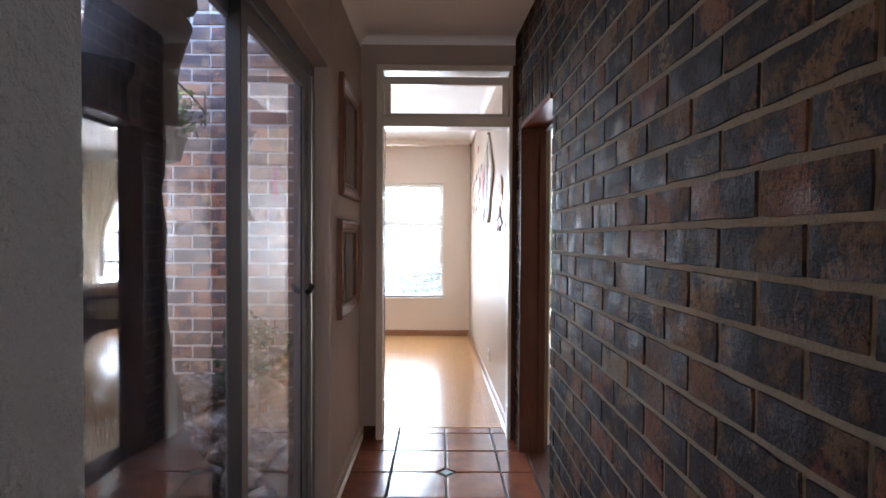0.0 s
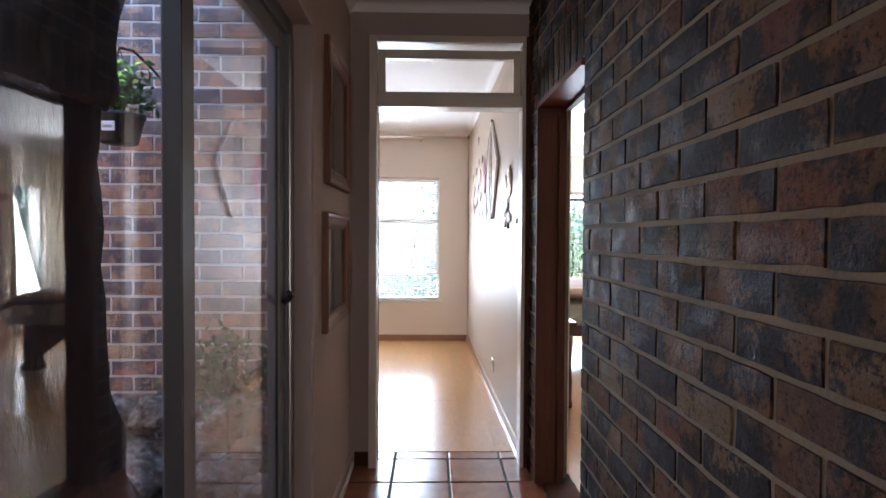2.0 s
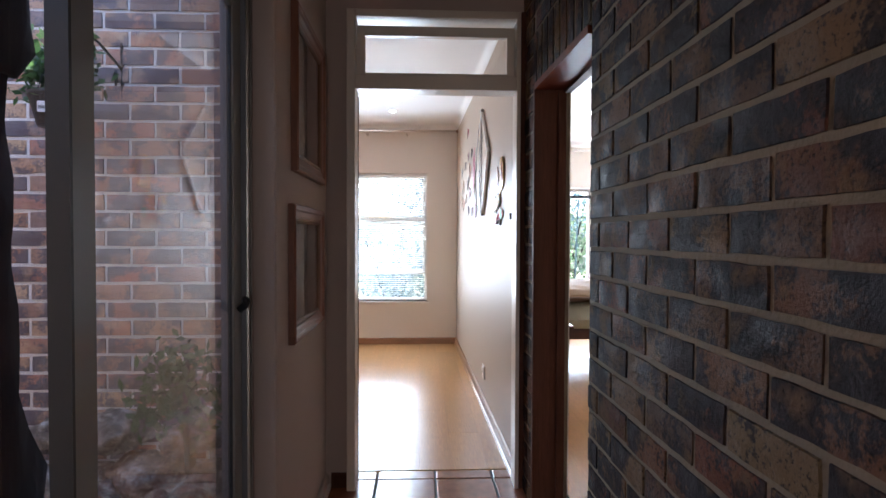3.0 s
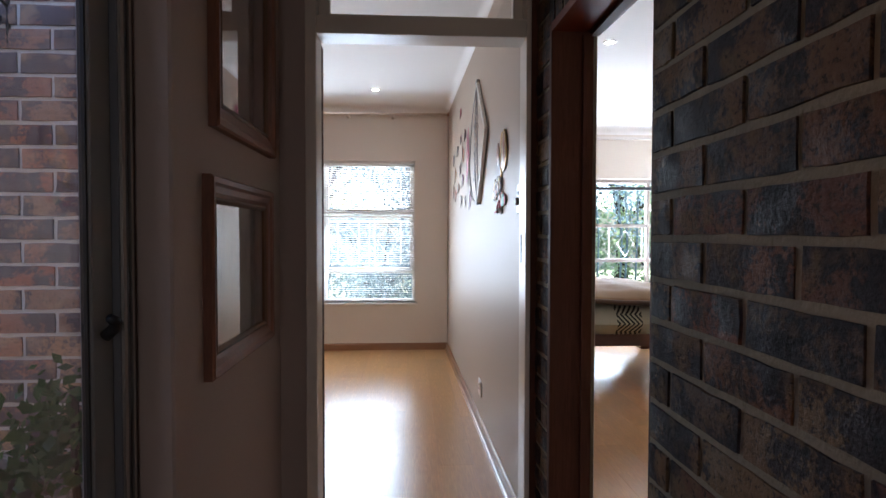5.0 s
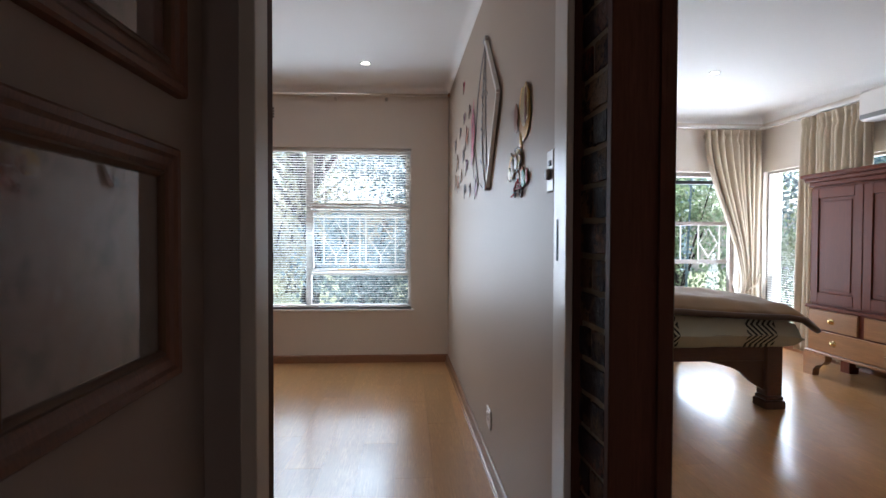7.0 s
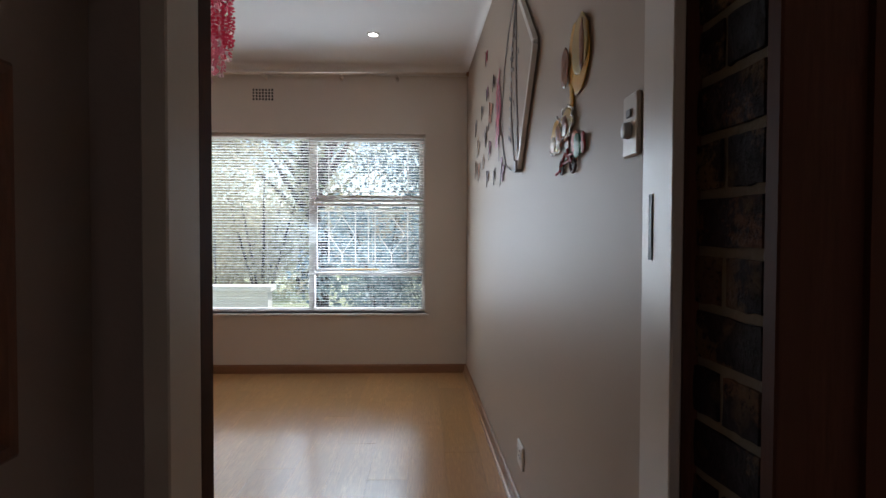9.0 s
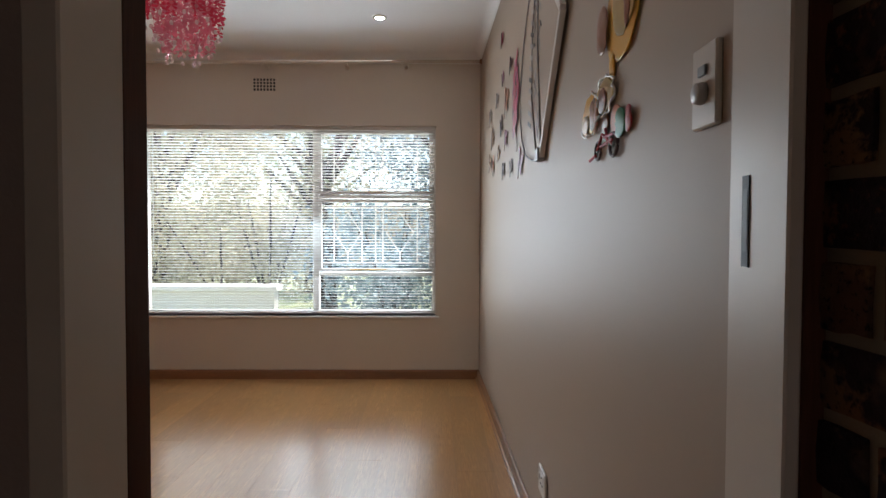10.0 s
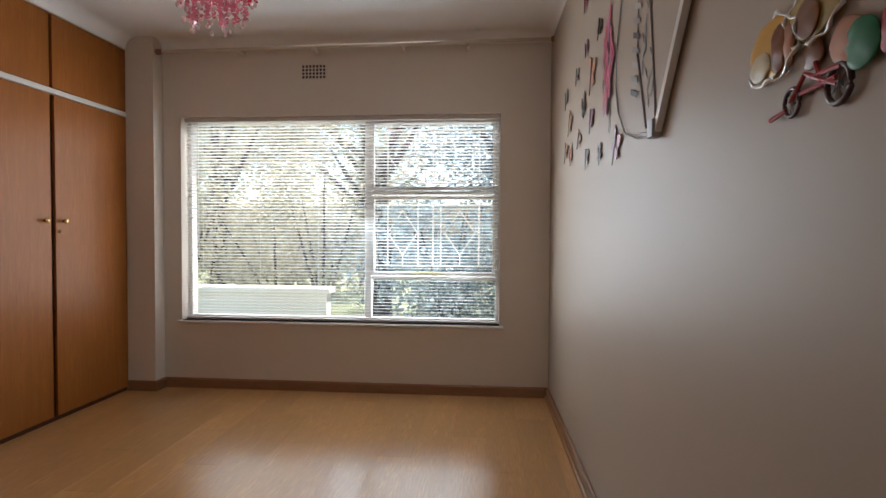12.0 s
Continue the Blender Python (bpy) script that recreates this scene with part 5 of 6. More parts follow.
def cushion(x0, y0, z0, x1, y1, z1, shape, seed, n=28):
    """A soft rounded block; shape(u, v) gives the share of the height at that place."""
    bm = bmesh.new()
    top, low = [], []
    for i in range(n + 1):
        tr, lr = [], []
        for j in range(n + 1):
            u, v = i / n, j / n
            x, y = x0 + (x1 - x0) * u, y0 + (y1 - y0) * v
            e = min(1.0, 9 * min(u, 1 - u), 9 * min(v, 1 - v))
            e = math.sqrt(max(0.0, 1 - (1 - e) ** 2))
            h = z0 + (z1 - z0) * shape(u, v)
            w = 0.018 * noise.noise(Vector((x * 3.1, y * 3.7, seed))) + 0.008 * noise.noise(Vector((x * 9, y * 9, seed)))
            mid = z0 + (h - z0) * 0.4
            tr.append(bm.verts.new((x + w, y + w, mid + (h - mid) * e + w)))
            lr.append(bm.verts.new((x + w, y + w, mid - (mid - z0) * e)))
        top.append(tr)
        low.append(lr)
    for g, flip in ((top, False), (low, True)):
        for i in range(n):
            for j in range(n):
                q = (g[i][j], g[i + 1][j], g[i + 1][j + 1], g[i][j + 1])
                bm.faces.new(q[::-1] if flip else q)
    bmesh.ops.remove_doubles(bm, verts=bm.verts, dist=0.0005)
    return bm


def chevron_mat():
    m = mat("chevron_duvet", (0.5, 0.48, 0.36), 0.9)
    g = m.node_tree.nodes.new("ShaderNodeNewGeometry")
    sep = m.node_tree.nodes.new("ShaderNodeSeparateXYZ")
    L(m, g.outputs["Position"], sep.inputs[0])

    def op(kind, a, b=0.0):
        n = m.node_tree.nodes.new("ShaderNodeMath")
        n.operation = kind
        for s, v in zip(n.inputs, (a, b)):
            if isinstance(v, (int, float)):
                s.default_value = v
            else:
                L(m, v, s)
        return n.outputs[0]

    zig = op("MULTIPLY", op("PINGPONG", op("ADD", sep.outputs[2], 0.02), 0.07), 0.9)
    stripe = op("GREATER_THAN", op("FRACT", op("MULTIPLY", op("ADD", sep.outputs[0], zig), 26.0)), 0.5)
    band = op("LESS_THAN", op("FRACT", op("MULTIPLY", op("ADD", sep.outputs[0], op("MULTIPLY", sep.outputs[1], 0.15)), 1.45)), 0.30)
    f = op("MULTIPLY", stripe, band)
    c = mix(m, f, (0.50, 0.48, 0.36), (0.025, 0.025, 0.025))
    L(m, c, P(m).inputs["Base Color"])
    bump(m, noise_tex(m, coords(m), 150, 2), 0.25, 0.002)
    return m


duvet = tagged(part("duvet", cushion(0.92, 6.54, 0.425, 2.88, 8.24, 0.72, lambda u, v: 0.94 - 0.22 * max(0.0, u - 0.85) / 0.15 + 0.16 * noise.noise(Vector((u * 6, v * 3, 1.0))), 2.0, 40), chevron_mat(), smooth=True),
               "cream duvet with black zigzag patches on the bed", "duvet")


def throw(x0, y0, x1, y1, n=48):
    """A thick rug laid over the bed: its edges hang down over the sides, its face lies in soft folds."""
    bm = bmesh.new()
    grid = []
    for i in range(n + 1):
        row = []
        for j in range(n + 1):
            u, v = i / n, j / n
            x, y = x0 + (x1 - x0) * u, y0 + (y1 - y0) * v
            z = 0.80 - 0.085 * u ** 2.2 + 0.03 * math.sin(math.pi * v)
            z += 0.030 * noise.noise(Vector((x * 2.4, y * 2.0, 5.0))) + 0.014 * noise.noise(Vector((x * 7, y * 5, 2.0)))
            for edge in (v, 1 - v, 1 - u):
                z -= 0.06 * max(0.0, 1 - edge * 11) ** 1.6
            wave = 0.02 * noise.noise(Vector((x * 4, y * 4, 9.0)))
            row.append(bm.verts.new((x + wave, y + wave, z)))
        grid.append(row)
    for i in range(n):
        for j in range(n):
            bm.faces.new((grid[i][j], grid[i + 1][j], grid[i + 1][j + 1], grid[i][j + 1]))
    return bm, [grid[k][0].co.copy() for k in range(n + 1)] + [grid[n][k].co.copy() for k in range(1, n + 1)]


M_TAN = fabric("tan_blanket", (0.30, 0.18, 0.085), (0.17, 0.09, 0.042), 70)
cloth_bm, hem = throw(1.30, 6.50, 2.93, 8.24)
blanket = root("blanket", (2.1, 7.3, 0.72), "folded tan fleece blanket spread over the bed", "blanket")
cloth = part("cloth", cloth_bm, M_TAN, blanket, smooth=True)
thick = cloth.modifiers.new("thickness", "SOLIDIFY")
thick.thickness, thick.offset = 0.04, -1.0
part("hem", tube(bmesh.new(), [c - Vector((0, 0, 0.018)) for c in hem[::3]], 0.022, 8), M_UMBER_CLOTH, blanket, "dark brown rolled hem", True)

night = root("bedside_table", (1.0, 5.65, 0), "dark wooden bedside table beside the bed", "table")
part("top", boxes((0.83, 5.40, 0.635, 1.16, 5.95, 0.665), bevel=0.006), M_BED, night)
part("apron", boxes((0.85, 5.43, 0.54, 1.13, 5.92, 0.635)), M_BED, night)
for x in (0.86, 1.115):
    for y in (5.45, 5.90):
        part("leg", lathe(bmesh.new(), [(0.02, 0.0), (0.024, 0.03), (0.014, 0.06), (0.022, 0.2), (0.015, 0.35), (0.024, 0.5), (0.026, 0.56)], (x, y, 0), 12), M_BED, night, smooth=True)

arm = root("armoire", (3.95, 7.1, 0), "polished mahogany cupboard over honey-coloured drawers", "cupboard")
AY0, AY1, AF = 6.45, 7.64, 3.70
part("body", boxes((AF + 0.03, AY0 + 0.02, 0.62, 4.12, AY1 - 0.02, 1.66), bevel=0.004), M_MAHOG, arm)
part("cornice", boxes((AF + 0.005, AY0 - 0.005, 1.66, 4.14, AY1 + 0.005, 1.70), (AF - 0.02, AY0 - 0.03, 1.70, 4.16, AY1 + 0.03, 1.735), (AF - 0.045, AY0 - 0.055, 1.735, 4.18, AY1 + 0.055, 1.77), bevel=0.008), M_MAHOG, arm)
part("waist_moulding", boxes((AF - 0.01, AY0 - 0.012, 0.595, 4.14, AY1 + 0.012, 0.622), bevel=0.008), M_MAHOG, arm)
ym = (AY0 + AY1) / 2
for y0, y1 in ((AY0 + 0.03, ym - 0.003), (ym + 0.003, AY1 - 0.03)):
    d = part("door", boxes((AF + 0.008, y0, 0.64, AF + 0.03, y0 + 0.085, 1.64), (AF + 0.008, y1 - 0.085, 0.64, AF + 0.03, y1, 1.64), (AF + 0.008, y0 + 0.085, 0.64, AF + 0.03, y1 - 0.085, 0.735), (AF + 0.008, y0 + 0.085, 1.555, AF + 0.03, y1 - 0.085, 1.64), bevel=0.003), M_MAHOG, arm)
    part("panel", boxes((AF + 0.018, y0 + 0.085, 0.735, AF + 0.028, y1 - 0.085, 1.555), (AF + 0.012, y0 + 0.115, 0.765, AF + 0.0185, y1 - 0.115, 1.525), bevel=0.004), M_MAHOG, d)
part("drawer_case", boxes((AF + 0.022, AY0, 0.20, 4.13, AY1, 0.595), bevel=0.004), M_MAHOG, arm)
for z0, z1, cols in ((0.415, 0.585, ((AY0 + 0.02, ym - 0.03), (ym + 0.03, AY1 - 0.02))), (0.225, 0.405, ((AY0 + 0.02, AY1 - 0.02),))):
    for y0, y1 in cols:
        d = part("drawer", boxes((AF + 0.004, y0, z0, AF + 0.022, y1, z1), bevel=0.005), M_DRAWER, arm, "honey-coloured drawer front")
        for yk in ((y0 + 0.3, y1 - 0.3) if y1 - y0 > 0.9 else ((y0 + y1) / 2,)):
            part("knob", lathe(bmesh.new(), [(0.026, 0.004), (0.028, 0.0), (0.012, -0.006), (0.012, -0.014), (0.020, -0.024), (0.002, -0.030)], (AF + 0.004, yk, (z0 + z1) / 2), 16, "x"), M_BRASS, d, "antique brass knob", True)
for y0, s in ((AY0 - 0.01, 1), (AY1 + 0.01, -1)):
    foot = bmesh.new()
    outline = [(0, 0.20), (0, 0.0), (0.11, 0.0), (0.12, 0.06), (0.16, 0.10), (0.22, 0.115), (0.26, 0.15), (0.26, 0.20)]
    a = [foot.verts.new((AF - 0.012, y0 + s * u, z)) for u, z in outline]
    c = [foot.verts.new((AF + 0.05, y0 + s * u, z)) for u, z in outline]
    foot.faces.new(a)
    foot.faces.new(c[::-1])
    for k in range(len(outline)):
        foot.faces.new((a[k], a[(k + 1) % len(outline)], c[(k + 1) % len(outline)], c[k]))
    part("bracket_foot", foot, M_DRAWER, arm, "shaped bracket foot")
    part("back_foot", boxes((4.04, min(y0, y0 + s * 0.1), 0, 4.13, max(y0, y0 + s * 0.1), 0.20)), M_MAHOG, arm)
part("base_moulding", boxes((AF - 0.012, AY0 - 0.01, 0.20, 4.14, AY1 + 0.01, 0.222), bevel=0.006), M_DRAWER, arm)

# ---- garden ----
def grass_mat():
    m = mat("lawn", (0.10, 0.15, 0.05), 0.9)
    n = noise_tex(m, coords(m), 2.5, 8, 0.7)
    L(m, ramp(m, n, [(0.3, (0.12, 0.14, 0.07)), (0.55, (0.20, 0.22, 0.11)), (0.75, (0.34, 0.31, 0.20))]), P(m).inputs["Base Color"])
    bump(m, noise_tex(m, coords(m), 60, 4), 0.8, 0.03)
    return m


setting("ground", boxes((-400, 8.45, -0.6, 0.79, 400, -0.12), (0.79, 9.4, -0.6, 400, 400, -0.12), (4.5, -400, -0.6, 400, 9.4, -0.12), (-400, -400, -0.6, -3.25, 8.45, -0.12), (-3.25, -400, -0.6, 4.5, -1.73, -0.12)),
        grass_mat(), "sunlit garden lawn", "ground")
gw = root("garden_wall", (-4.5, 11.0, -0.12), "low white rendered garden wall with a coping", "garden wall")
part("wall", boxes((-8.0, 10.95, -0.15, -1.95, 11.15, 0.42)), M_WINP, gw)
part("coping", boxes((-8.05, 10.9, 0.42, -1.9, 11.2, 0.50), bevel=0.01), M_WINP, gw)
setting("boundary_wall", boxes((-30, 24, -0.2, 30, 24.25, 2.2)), plaster("garden_render", (0.45, 0.38, 0.30), 0.9), "rendered boundary wall behind the trees", "wall")

M_LEAF_Y = leaf_mat("yellow_green_leaves", (0.22, 0.205, 0.12), (0.50, 0.46, 0.33))
M_LEAF_B = leaf_mat("blue_green_leaves", (0.08, 0.13, 0.155), (0.24, 0.33, 0.37))
M_LEAF_G = leaf_mat("bright_leaves", (0.12, 0.18, 0.09), (0.30, 0.38, 0.22))


def tree(x, y, h, r, n, m, seed, label, size=0.11, clumps=26):
    rg = random.Random(seed)
    ob = root("tree", (x, y, -0.12), label, "tree", "garden trees")
    top = (x + rg.uniform(-0.4, 0.4), y + rg.uniform(-0.3, 0.3), h * 0.62)
    part("trunk", limb([(x, y, -0.2), (x + 0.08, y, h * 0.2), (x - 0.05, y + 0.05, h * 0.4), top], [0.17, 0.13, 0.11, 0.06], 10, 0.06), M_BARK, ob, smooth=True)
    for k in range(7):
        a = k * 0.9 + rg.random()
        z0 = h * rg.uniform(0.25, 0.5)
        e = (x + r * 0.75 * math.cos(a), y + r * 0.6 * math.sin(a), z0 + h * rg.uniform(0.2, 0.42))
        mid = ((x + e[0]) / 2, (y + e[1]) / 2, (z0 + e[2]) / 2 - 0.05)
        part("branch", limb([(x, y, z0), mid, e], [0.07, 0.045, 0.012], 7, 0.05), M_BARK, ob, smooth=True)
    if n:
        leaves("crown", blob_points(n, (x, y, h * 0.62), (r, r * 0.8, h * 0.36), seed, clumps, 0.38), size, m, ob)
    return ob


def shrub(x, y, h, r, n, m, seed, label, size=0.09):
    ob = root("shrub", (x, y, -0.12), label, "shrub", "garden shrubs")
    for k in range(5):
        a = k * 1.26
        part("stem", limb([(x, y, -0.15), (x + r * 0.3 * math.cos(a), y + r * 0.3 * math.sin(a), h * 0.4), (x + r * 0.6 * math.cos(a), y + r * 0.6 * math.sin(a), h * 0.85)], [0.03, 0.02, 0.008], 6, 0.03), M_BARK, ob)
    leaves("crown", blob_points(n, (x, y, h * 0.5), (r, r * 0.8, h * 0.5), seed, 24, 0.4), size, m, ob)
    return ob


tree(-5.2, 14.5, 5.6, 2.4, 9000, M_LEAF_Y, 11, "leafy yellow-green garden tree")
tree(-2.6, 16.0, 5.8, 2.3, 9000, M_LEAF_Y, 12, "leafy yellow-green garden tree")
tree(-8.5, 16.5, 6.5, 2.8, 8000, M_LEAF_G, 13, "spreading bright green garden tree")
tree(-1.55, 12.4, 4.6, 1.0, 500, M_LEAF_G, 14, "slender nearly bare garden tree", 0.07)
tree(0.6, 13.5, 5.2, 1.9, 9000, M_LEAF_B, 15, "dense blue-green garden tree")
tree(2.6, 15.0, 5.5, 2.2, 8000, M_LEAF_B, 16, "dense blue-green garden tree")
tree(8.2, 13.2, 6.0, 2.4, 7000, M_LEAF_G, 17, "leaning garden tree with pale foliage")
tree(7.2, 9.6, 5.0, 1.7, 4200, M_LEAF_B, 18, "garden tree close to the side window")
tree(10.8, 11.0, 6.5, 2.6, 7000, M_LEAF_G, 19, "spreading bright green garden tree")
shrub(-0.4, 11.0, 1.7, 1.0, 4000, M_LEAF_B, 21, "dense blue-green garden shrub")
shrub(0.9, 11.4, 2.0, 1.1, 4500, M_LEAF_B, 22, "dense blue-green garden shrub")
shrub(-4.8, 12.5, 2.7, 1.5, 5500, M_LEAF_Y, 31, "tall sunlit yellow-green shrub behind the low wall")
shrub(-2.5, 12.6, 2.5, 1.1, 4500, M_LEAF_Y, 32, "tall sunlit yellow-green shrub behind the low wall")
shrub(-7.6, 12.8, 2.9, 1.7, 5000, M_LEAF_G, 33, "tall bright green shrub behind the low wall")
shrub(-3.4, 13.0, 1.6, 1.4, 3500, M_LEAF_Y, 23, "sunlit yellow-green shrub behind the low wall")
shrub(-6.4, 13.0, 1.8, 1.5, 3500, M_LEAF_G, 24, "bright green shrub behind the low wall")
shrub(3.1, 13.2, 2.7, 1.5, 4500, M_LEAF_G, 41, "tall bright green shrub behind the bamboo")
tree(4.9, 14.6, 5.6, 2.3, 8000, M_LEAF_B, 51, "dense blue-green garden tree")
tree(6.6, 16.0, 6.0, 2.4, 8000, M_LEAF_G, 52, "spreading bright green garden tree")
shrub(4.9, 12.6, 2.6, 1.4, 5000, M_LEAF_G, 53, "tall pale green garden shrub")
shrub(7.9, 11.9, 3.4, 1.6, 6500, M_LEAF_B, 54, "tall blue-green shrub outside the side window")
shrub(6.4, 11.6, 1.6, 1.2, 3500, M_LEAF_G, 25, "bright green garden shrub")
shrub(8.6, 9.6, 1.8, 1.3, 3500, M_LEAF_G, 26, "bright green garden shrub")
for k in range(9):
    x, y = 2.2 + 0.24 * k + 0.05 * math.sin(k * 5), 11.0 + 0.3 * math.sin(k * 2.1)
    cane = root("bamboo", (x, y, -0.12), "tall grey-green bamboo cane outside the bedroom window", "bamboo", "bamboo canes")
    part("cane", limb([(x, y, -0.15), (x + 0.04, y, 1.2), (x + 0.10 * math.sin(k), y, 2.6), (x + 0.25 * math.sin(k), y, 3.4)], [0.018, 0.016, 0.013, 0.006], 7, 0.01), M_LEAF_B, cane)
    leaves("leaves", blob_points(170, (x, y, 1.9), (0.22, 0.2, 1.3), 60 + k, 16, 0.3), 0.07, M_LEAF_B, cane)

# ---- bricks, tiles and planks ----
def child_of(ob, parent):
    ob.parent = parent
    ob.matrix_parent_inverse = parent.matrix_world.inverted()
    return ob


def brick_mesh(length, depth, height, seed, material):
    """A brick centred on its face, long side along y, facing -x, with worn uneven edges."""
    nu, nv = 5, 2
    hl, hh = length / 2, height / 2
    vs, fs, rim = [], [], []

    def n(a, b, c):
        return noise.noise(Vector((a * 2.7 + seed, b * 2.7 + seed * 0.7, c * 5.0)))

    for i in range(nu + 1):
        for j in range(nv + 1):
            edge = i in (0, nu) or j in (0, nv)
            y, z = -hl + length * i / nu, -hh + height * j / nv
            vs.append((-0.0016 + 0.0010 * n(i, j, 1) if edge else -0.0042 + 0.001 * n(i, j, 2), y + 0.004 * n(i, j, 3), z + 0.004 * n(i, j, 4)))
    k = nv + 1
    for i in range(nu):
        for j in range(nv):
            fs.append((i * k + j, i * k + j + 1, (i + 1) * k + j + 1, (i + 1) * k + j))
    rim = [i * k for i in range(nu)] + [nu * k + j for j in range(nv)] + [i * k + nv for i in range(nu, 0, -1)] + list(range(nv, 0, -1))
    back = len(vs)
    for r in rim:
        x, y, z = vs[r]
        vs.append((depth, y * (1 + 0.002 / hl), z * (1 + 0.002 / hh)))
    m = len(rim)
    for a in range(m):
        fs.append((rim[a], rim[(a + 1) % m], back + (a + 1) % m, back + a))
    me = bpy.data.meshes.new("brick")
    me.from_pydata(vs, [], fs)
    me.materials.append(material)
    return me


SETS = {}
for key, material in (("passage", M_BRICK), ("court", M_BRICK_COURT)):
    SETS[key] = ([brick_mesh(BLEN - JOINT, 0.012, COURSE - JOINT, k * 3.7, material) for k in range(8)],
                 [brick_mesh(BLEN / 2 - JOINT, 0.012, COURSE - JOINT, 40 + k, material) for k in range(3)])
FULL = SETS["passage"][0]


def lay(face, lo, hi, z0, z1, place, parent, single, start=0.0, kind="passage"):
    """Lays running bond from lo to hi; single(a) tells which bricks are objects of their own. Returns the rest's matrices."""
    rest = []
    z, row = z0 + COURSE / 2, 0
    while z + COURSE * 0.4 < z1:
        a = lo + start + (BLEN / 2 if row % 2 else 0.0) - BLEN
        while a < hi:
            s, e = max(a, lo), min(a + BLEN, hi)
            if e - s > 0.05:
                k = (row * 7 + int(a * 13)) % 8
                m = place((s + e) / 2, z + random.uniform(-0.0012, 0.0012), random.uniform(-0.0025, 0.0006))
                width = (e - s) / BLEN
                if single((s + e) / 2, z):
                    me = SETS[kind][0][k] if width > 0.75 else SETS[kind][1][k % 3]
                    ob = child_of(new("brick", me), parent)
                    fit_w = (e - s - JOINT) / ((BLEN if width > 0.75 else BLEN / 2) - JOINT)
                    ob.matrix_basis = m @ Matrix.Diagonal((1, fit_w, 1, 1))
                else:
                    rest.append((m, e - s - JOINT))
            a += BLEN
        z += COURSE
        row += 1
    return rest


def joined(rest, parent, material=None):
    """The bricks past the nearest ones, as one mesh."""
    vs, fs = [], []
    for m, w in rest:
        h = (COURSE - JOINT) / 2
        n = len(vs)
        for x, c in ((0.0, 0.006), (0.006, 0.0), (0.012, 0.0)):
            vs += [tuple(m @ Vector((x, sy * (w / 2 - c), sz * (h - c)))) for sy, sz in ((-1, -1), (1, -1), (1, 1), (-1, 1))]
        fs.append((n, n + 1, n + 2, n + 3))
        for r in (0, 4):
            fs += [(n + r + k, n + r + 4 + k, n + r + 4 + (k + 1) % 4, n + r + (k + 1) % 4) for k in range(4)]
    me = bpy.data.meshes.new("bricks")
    me.from_pydata(vs, [], fs)
    me.materials.append(material or M_BRICK_FAR)
    ob = child_of(new("bricks", me), parent)
    ob["kind"] = "stuff"
    return ob


def east_place(a, z, tilt):
    return pose(brick_x(a) + tilt, a, z, 0, 0, 2.35 if a > SIDE_Y0 else 0)


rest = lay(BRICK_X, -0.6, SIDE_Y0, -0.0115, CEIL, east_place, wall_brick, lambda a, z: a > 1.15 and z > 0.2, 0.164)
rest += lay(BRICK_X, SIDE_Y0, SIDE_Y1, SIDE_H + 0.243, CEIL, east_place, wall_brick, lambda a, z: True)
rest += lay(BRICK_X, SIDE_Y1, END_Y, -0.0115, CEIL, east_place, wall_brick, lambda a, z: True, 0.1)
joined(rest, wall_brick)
# a course of bricks on end over the bedroom door
for k in range(9):
    ob = child_of(new("brick", FULL[k % 6]), wall_brick)
    ob.matrix_basis = pose(brick_x(SIDE_Y0 + COURSE * (k + 0.55)) + 0.001, SIDE_Y0 + COURSE * (k + 0.55), SIDE_H + 0.125, 90, 0, 0)

wall_court = setting("wall_courtyard_north", boxes((-2.95, END_Y + 0.0045, -0.1, -0.57, END_Y + 0.0115, 3.3)), M_MORTAR_PALE, "courtyard wall of flashed face brick with pale mortar, toned up for daylight", "wall")
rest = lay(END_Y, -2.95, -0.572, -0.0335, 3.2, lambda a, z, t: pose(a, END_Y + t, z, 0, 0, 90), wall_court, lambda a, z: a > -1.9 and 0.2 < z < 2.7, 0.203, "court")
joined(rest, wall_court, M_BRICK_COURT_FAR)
wall_cw = bpy.data.objects["wall_courtyard_west"]
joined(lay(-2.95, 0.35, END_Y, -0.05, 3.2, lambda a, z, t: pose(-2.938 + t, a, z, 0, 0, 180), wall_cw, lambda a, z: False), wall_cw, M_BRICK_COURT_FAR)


# floor tiles of the passage
def tile_mesh(w, d, clip=()):
    """A clay tile with soft edges; clip lists the corners cut off for the small inset."""
    hw, hd, c = w / 2, d / 2, 0.052
    out = []
    for sx, sy in ((-1, -1), (1, -1), (1, 1), (-1, 1)):
        if (sx, sy) in clip:
            pair = [(sx * (hw - c), sy * hd), (sx * hw, sy * (hd - c))]
            out += pair if sx * sy < 0 else pair[::-1]
        else:
            out.append((sx * hw, sy * hd))
    bm = bmesh.new()
    n = len(out)
    cen = Vector((sum(p[0] for p in out) / n, sum(p[1] for p in out) / n))
    rings = []
    for z, inset in ((-0.012, 0.0), (-0.003, 0.0), (0.0, 0.004)):
        rings.append([bm.verts.new((*(Vector(p) - (Vector(p) - cen).normalized() * inset * 1.4), z)) for p in out])
    for r, s in zip(rings, rings[1:]):
        for k in range(n):
            bm.faces.new((r[k], r[(k + 1) % n], s[(k + 1) % n], s[k]))
    bm.faces.new(rings[-1])
    bmesh.ops.recalc_face_normals(bm, faces=bm.faces)
    me = bpy.data.meshes.new("tile")
    bm.to_mesh(me)
    bm.free()
    me.materials.append(M_TILE)
    return me


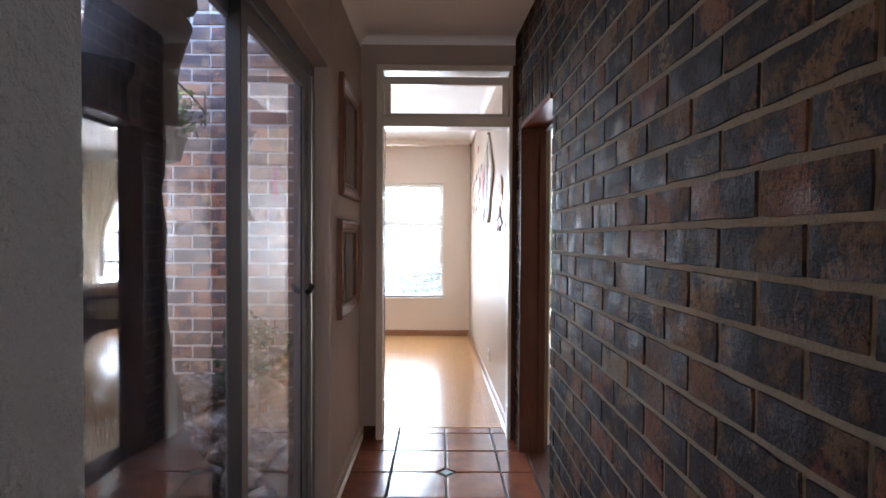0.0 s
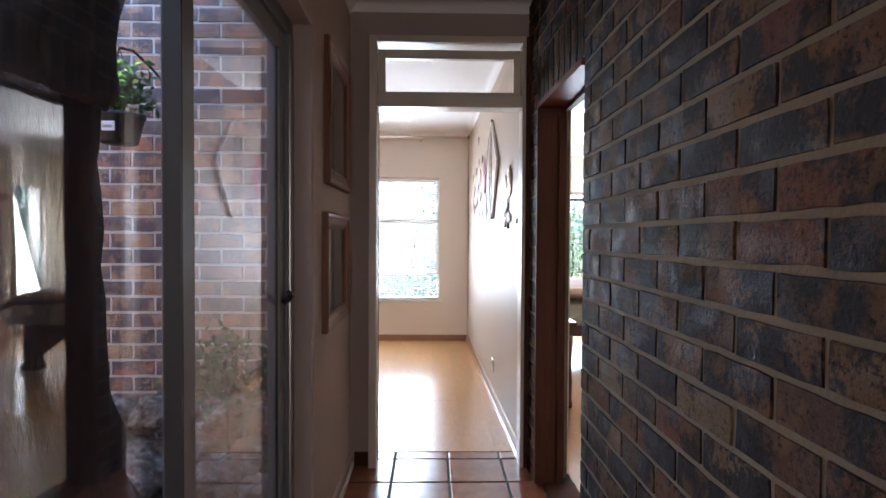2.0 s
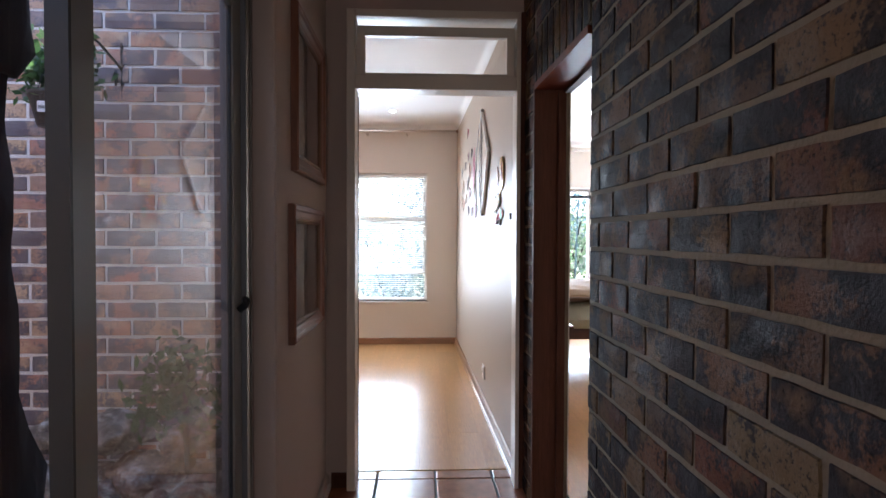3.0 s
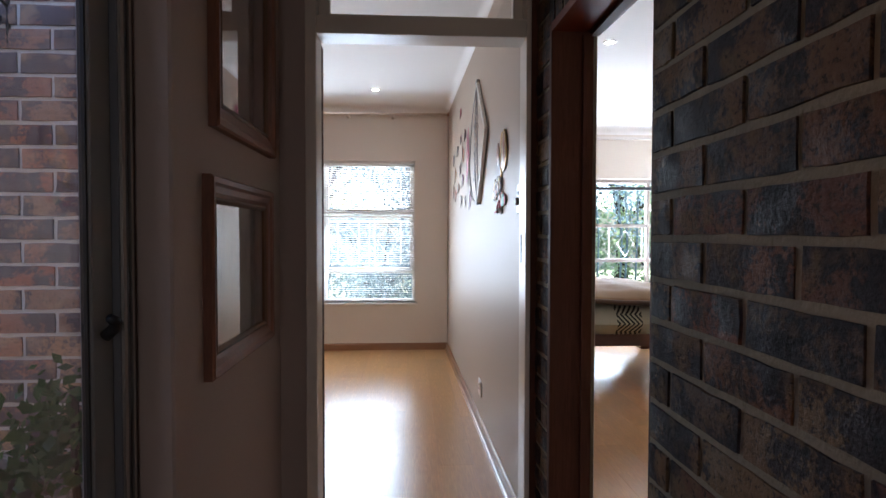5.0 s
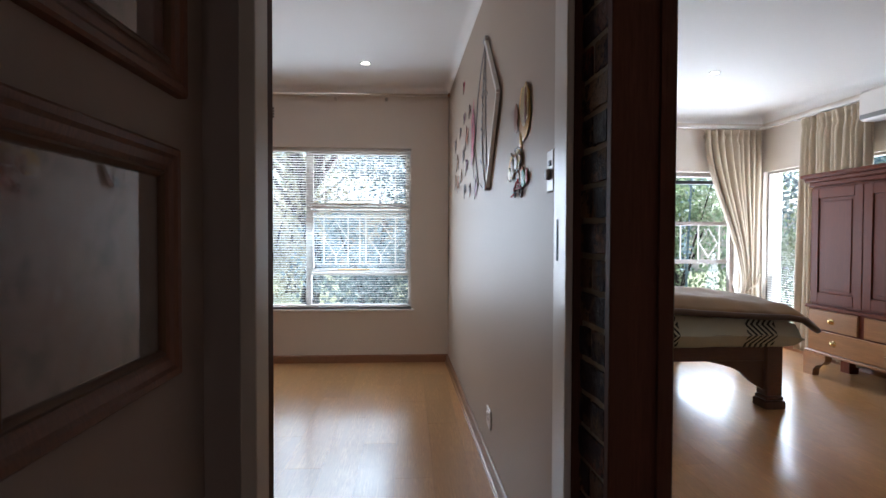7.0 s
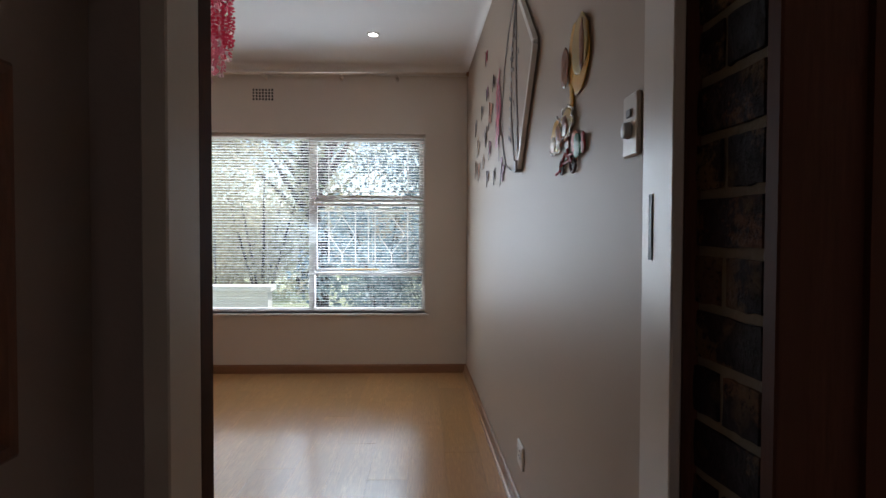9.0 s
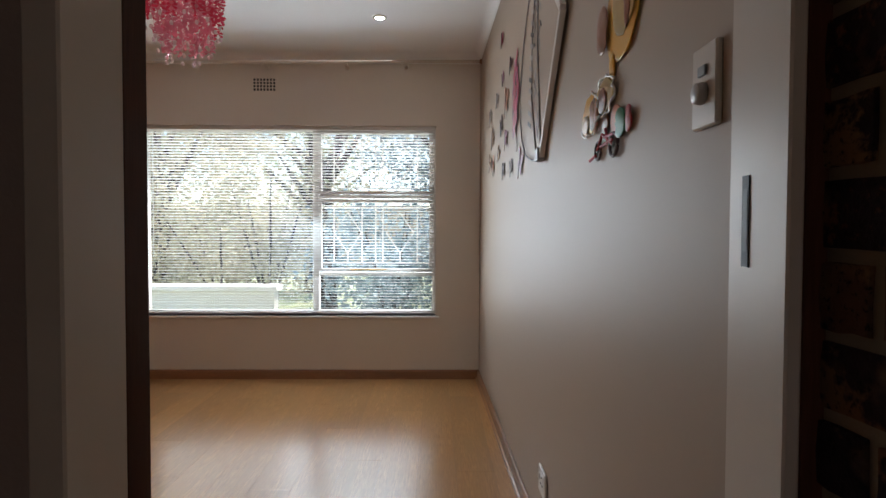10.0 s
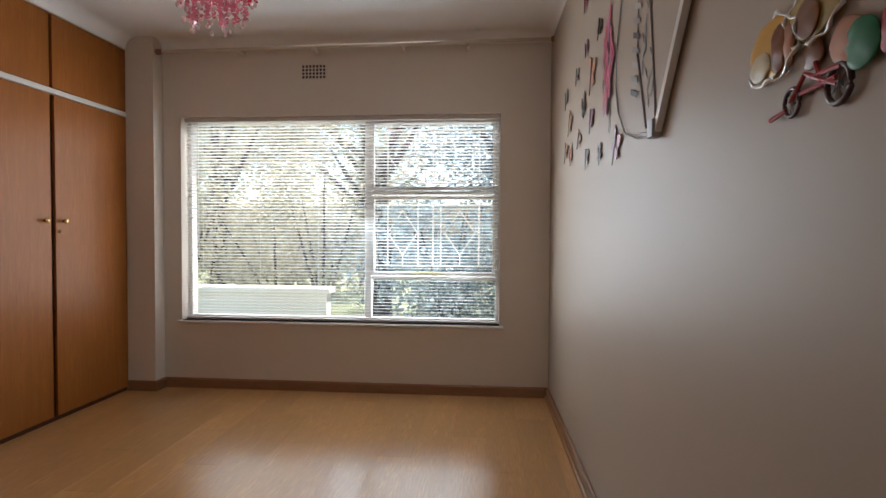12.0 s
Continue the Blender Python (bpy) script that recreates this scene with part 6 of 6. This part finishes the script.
floor = bpy.data.objects["floor"]
JOINTS_X = [LEFT_X - 0.002, -0.157, 0.154, 0.463, 0.645]
TILES = {}
GAP = 0.011
JY0, PITCH = 4.472, 0.3115
rows_y = [(JY0, 4.578)] + [(JY0 - PITCH * (k + 1), JY0 - PITCH * k) for k in range(16)]
for r, (y0, y1) in enumerate(rows_y):
    for c in range(4):
        x0, x1 = JOINTS_X[c], JOINTS_X[c + 1]
        clip = ()
        if r > 0 and c in (1, 2):
            # insets sit on every second crossing of the middle joint
            clip = ((1 if c == 1 else -1, -1 if r % 2 == 0 else 1),)
            if r == 1:
                clip = ()
        key = (round(x1 - x0, 3), round(y1 - y0, 3), clip)
        if key not in TILES:
            TILES[key] = tile_mesh(x1 - x0 - GAP, y1 - y0 - GAP, clip)
        ob = child_of(new("tile", TILES[key]), floor)
        ob.matrix_basis = pose((x0 + x1) / 2, (y0 + y1) / 2, random.uniform(-0.0008, 0.0008), random.uniform(-0.1, 0.1), random.uniform(-0.1, 0.1), 0)
inset_me = tile_mesh(0.058, 0.058)
inset_me.materials.clear()
inset_me.materials.append(plaster("stone_inset", (0.30, 0.25, 0.20), 0.5, 60, 0.4, 0.003, 0.3))
for k in range(2, 16, 2):
    ob = child_of(new("inset_tile", inset_me), floor)
    ob.matrix_basis = pose(0.154, JY0 - PITCH * k, 0, 0, 0, 45)


# laminate planks
def plank_mesh(w, l):
    bm = box(bmesh.new(), -w / 2, -l / 2, -0.008, w / 2, l / 2, 0.0, 0.0006, 1)
    me = bpy.data.meshes.new("plank")
    bm.to_mesh(me)
    bm.free()
    me.materials.append(M_PLANK)
    return me


PLANKS = {}


def lay_planks(parent, x0, x1, y0, y1, wide=0.192, length=1.28):
    x, col = x0, 0
    while x < x1 - 0.01:
        w = min(wide, x1 - x)
        y = y0 - length * ((col * 0.37) % 1.0)
        while y < y1 - 0.01:
            a, b = max(y, y0), min(y + length, y1)
            if b - a > 0.02:
                key = (round(w, 3), round(b - a, 3))
                if key not in PLANKS:
                    PLANKS[key] = plank_mesh(w - 0.0002, b - a - 0.0002)
                ob = child_of(new("plank", PLANKS[key]), parent)
                ob.matrix_basis = pose(x + w / 2, (a + b) / 2, 0)
            y += length
        x += wide
        col += 1


lay_planks(bpy.data.objects["floor_room"], -2.62, 0.60, 4.585, FAR_Y)
lay_planks(bpy.data.objects["floor_bedroom"], 0.815, BX, 2.5, BY)
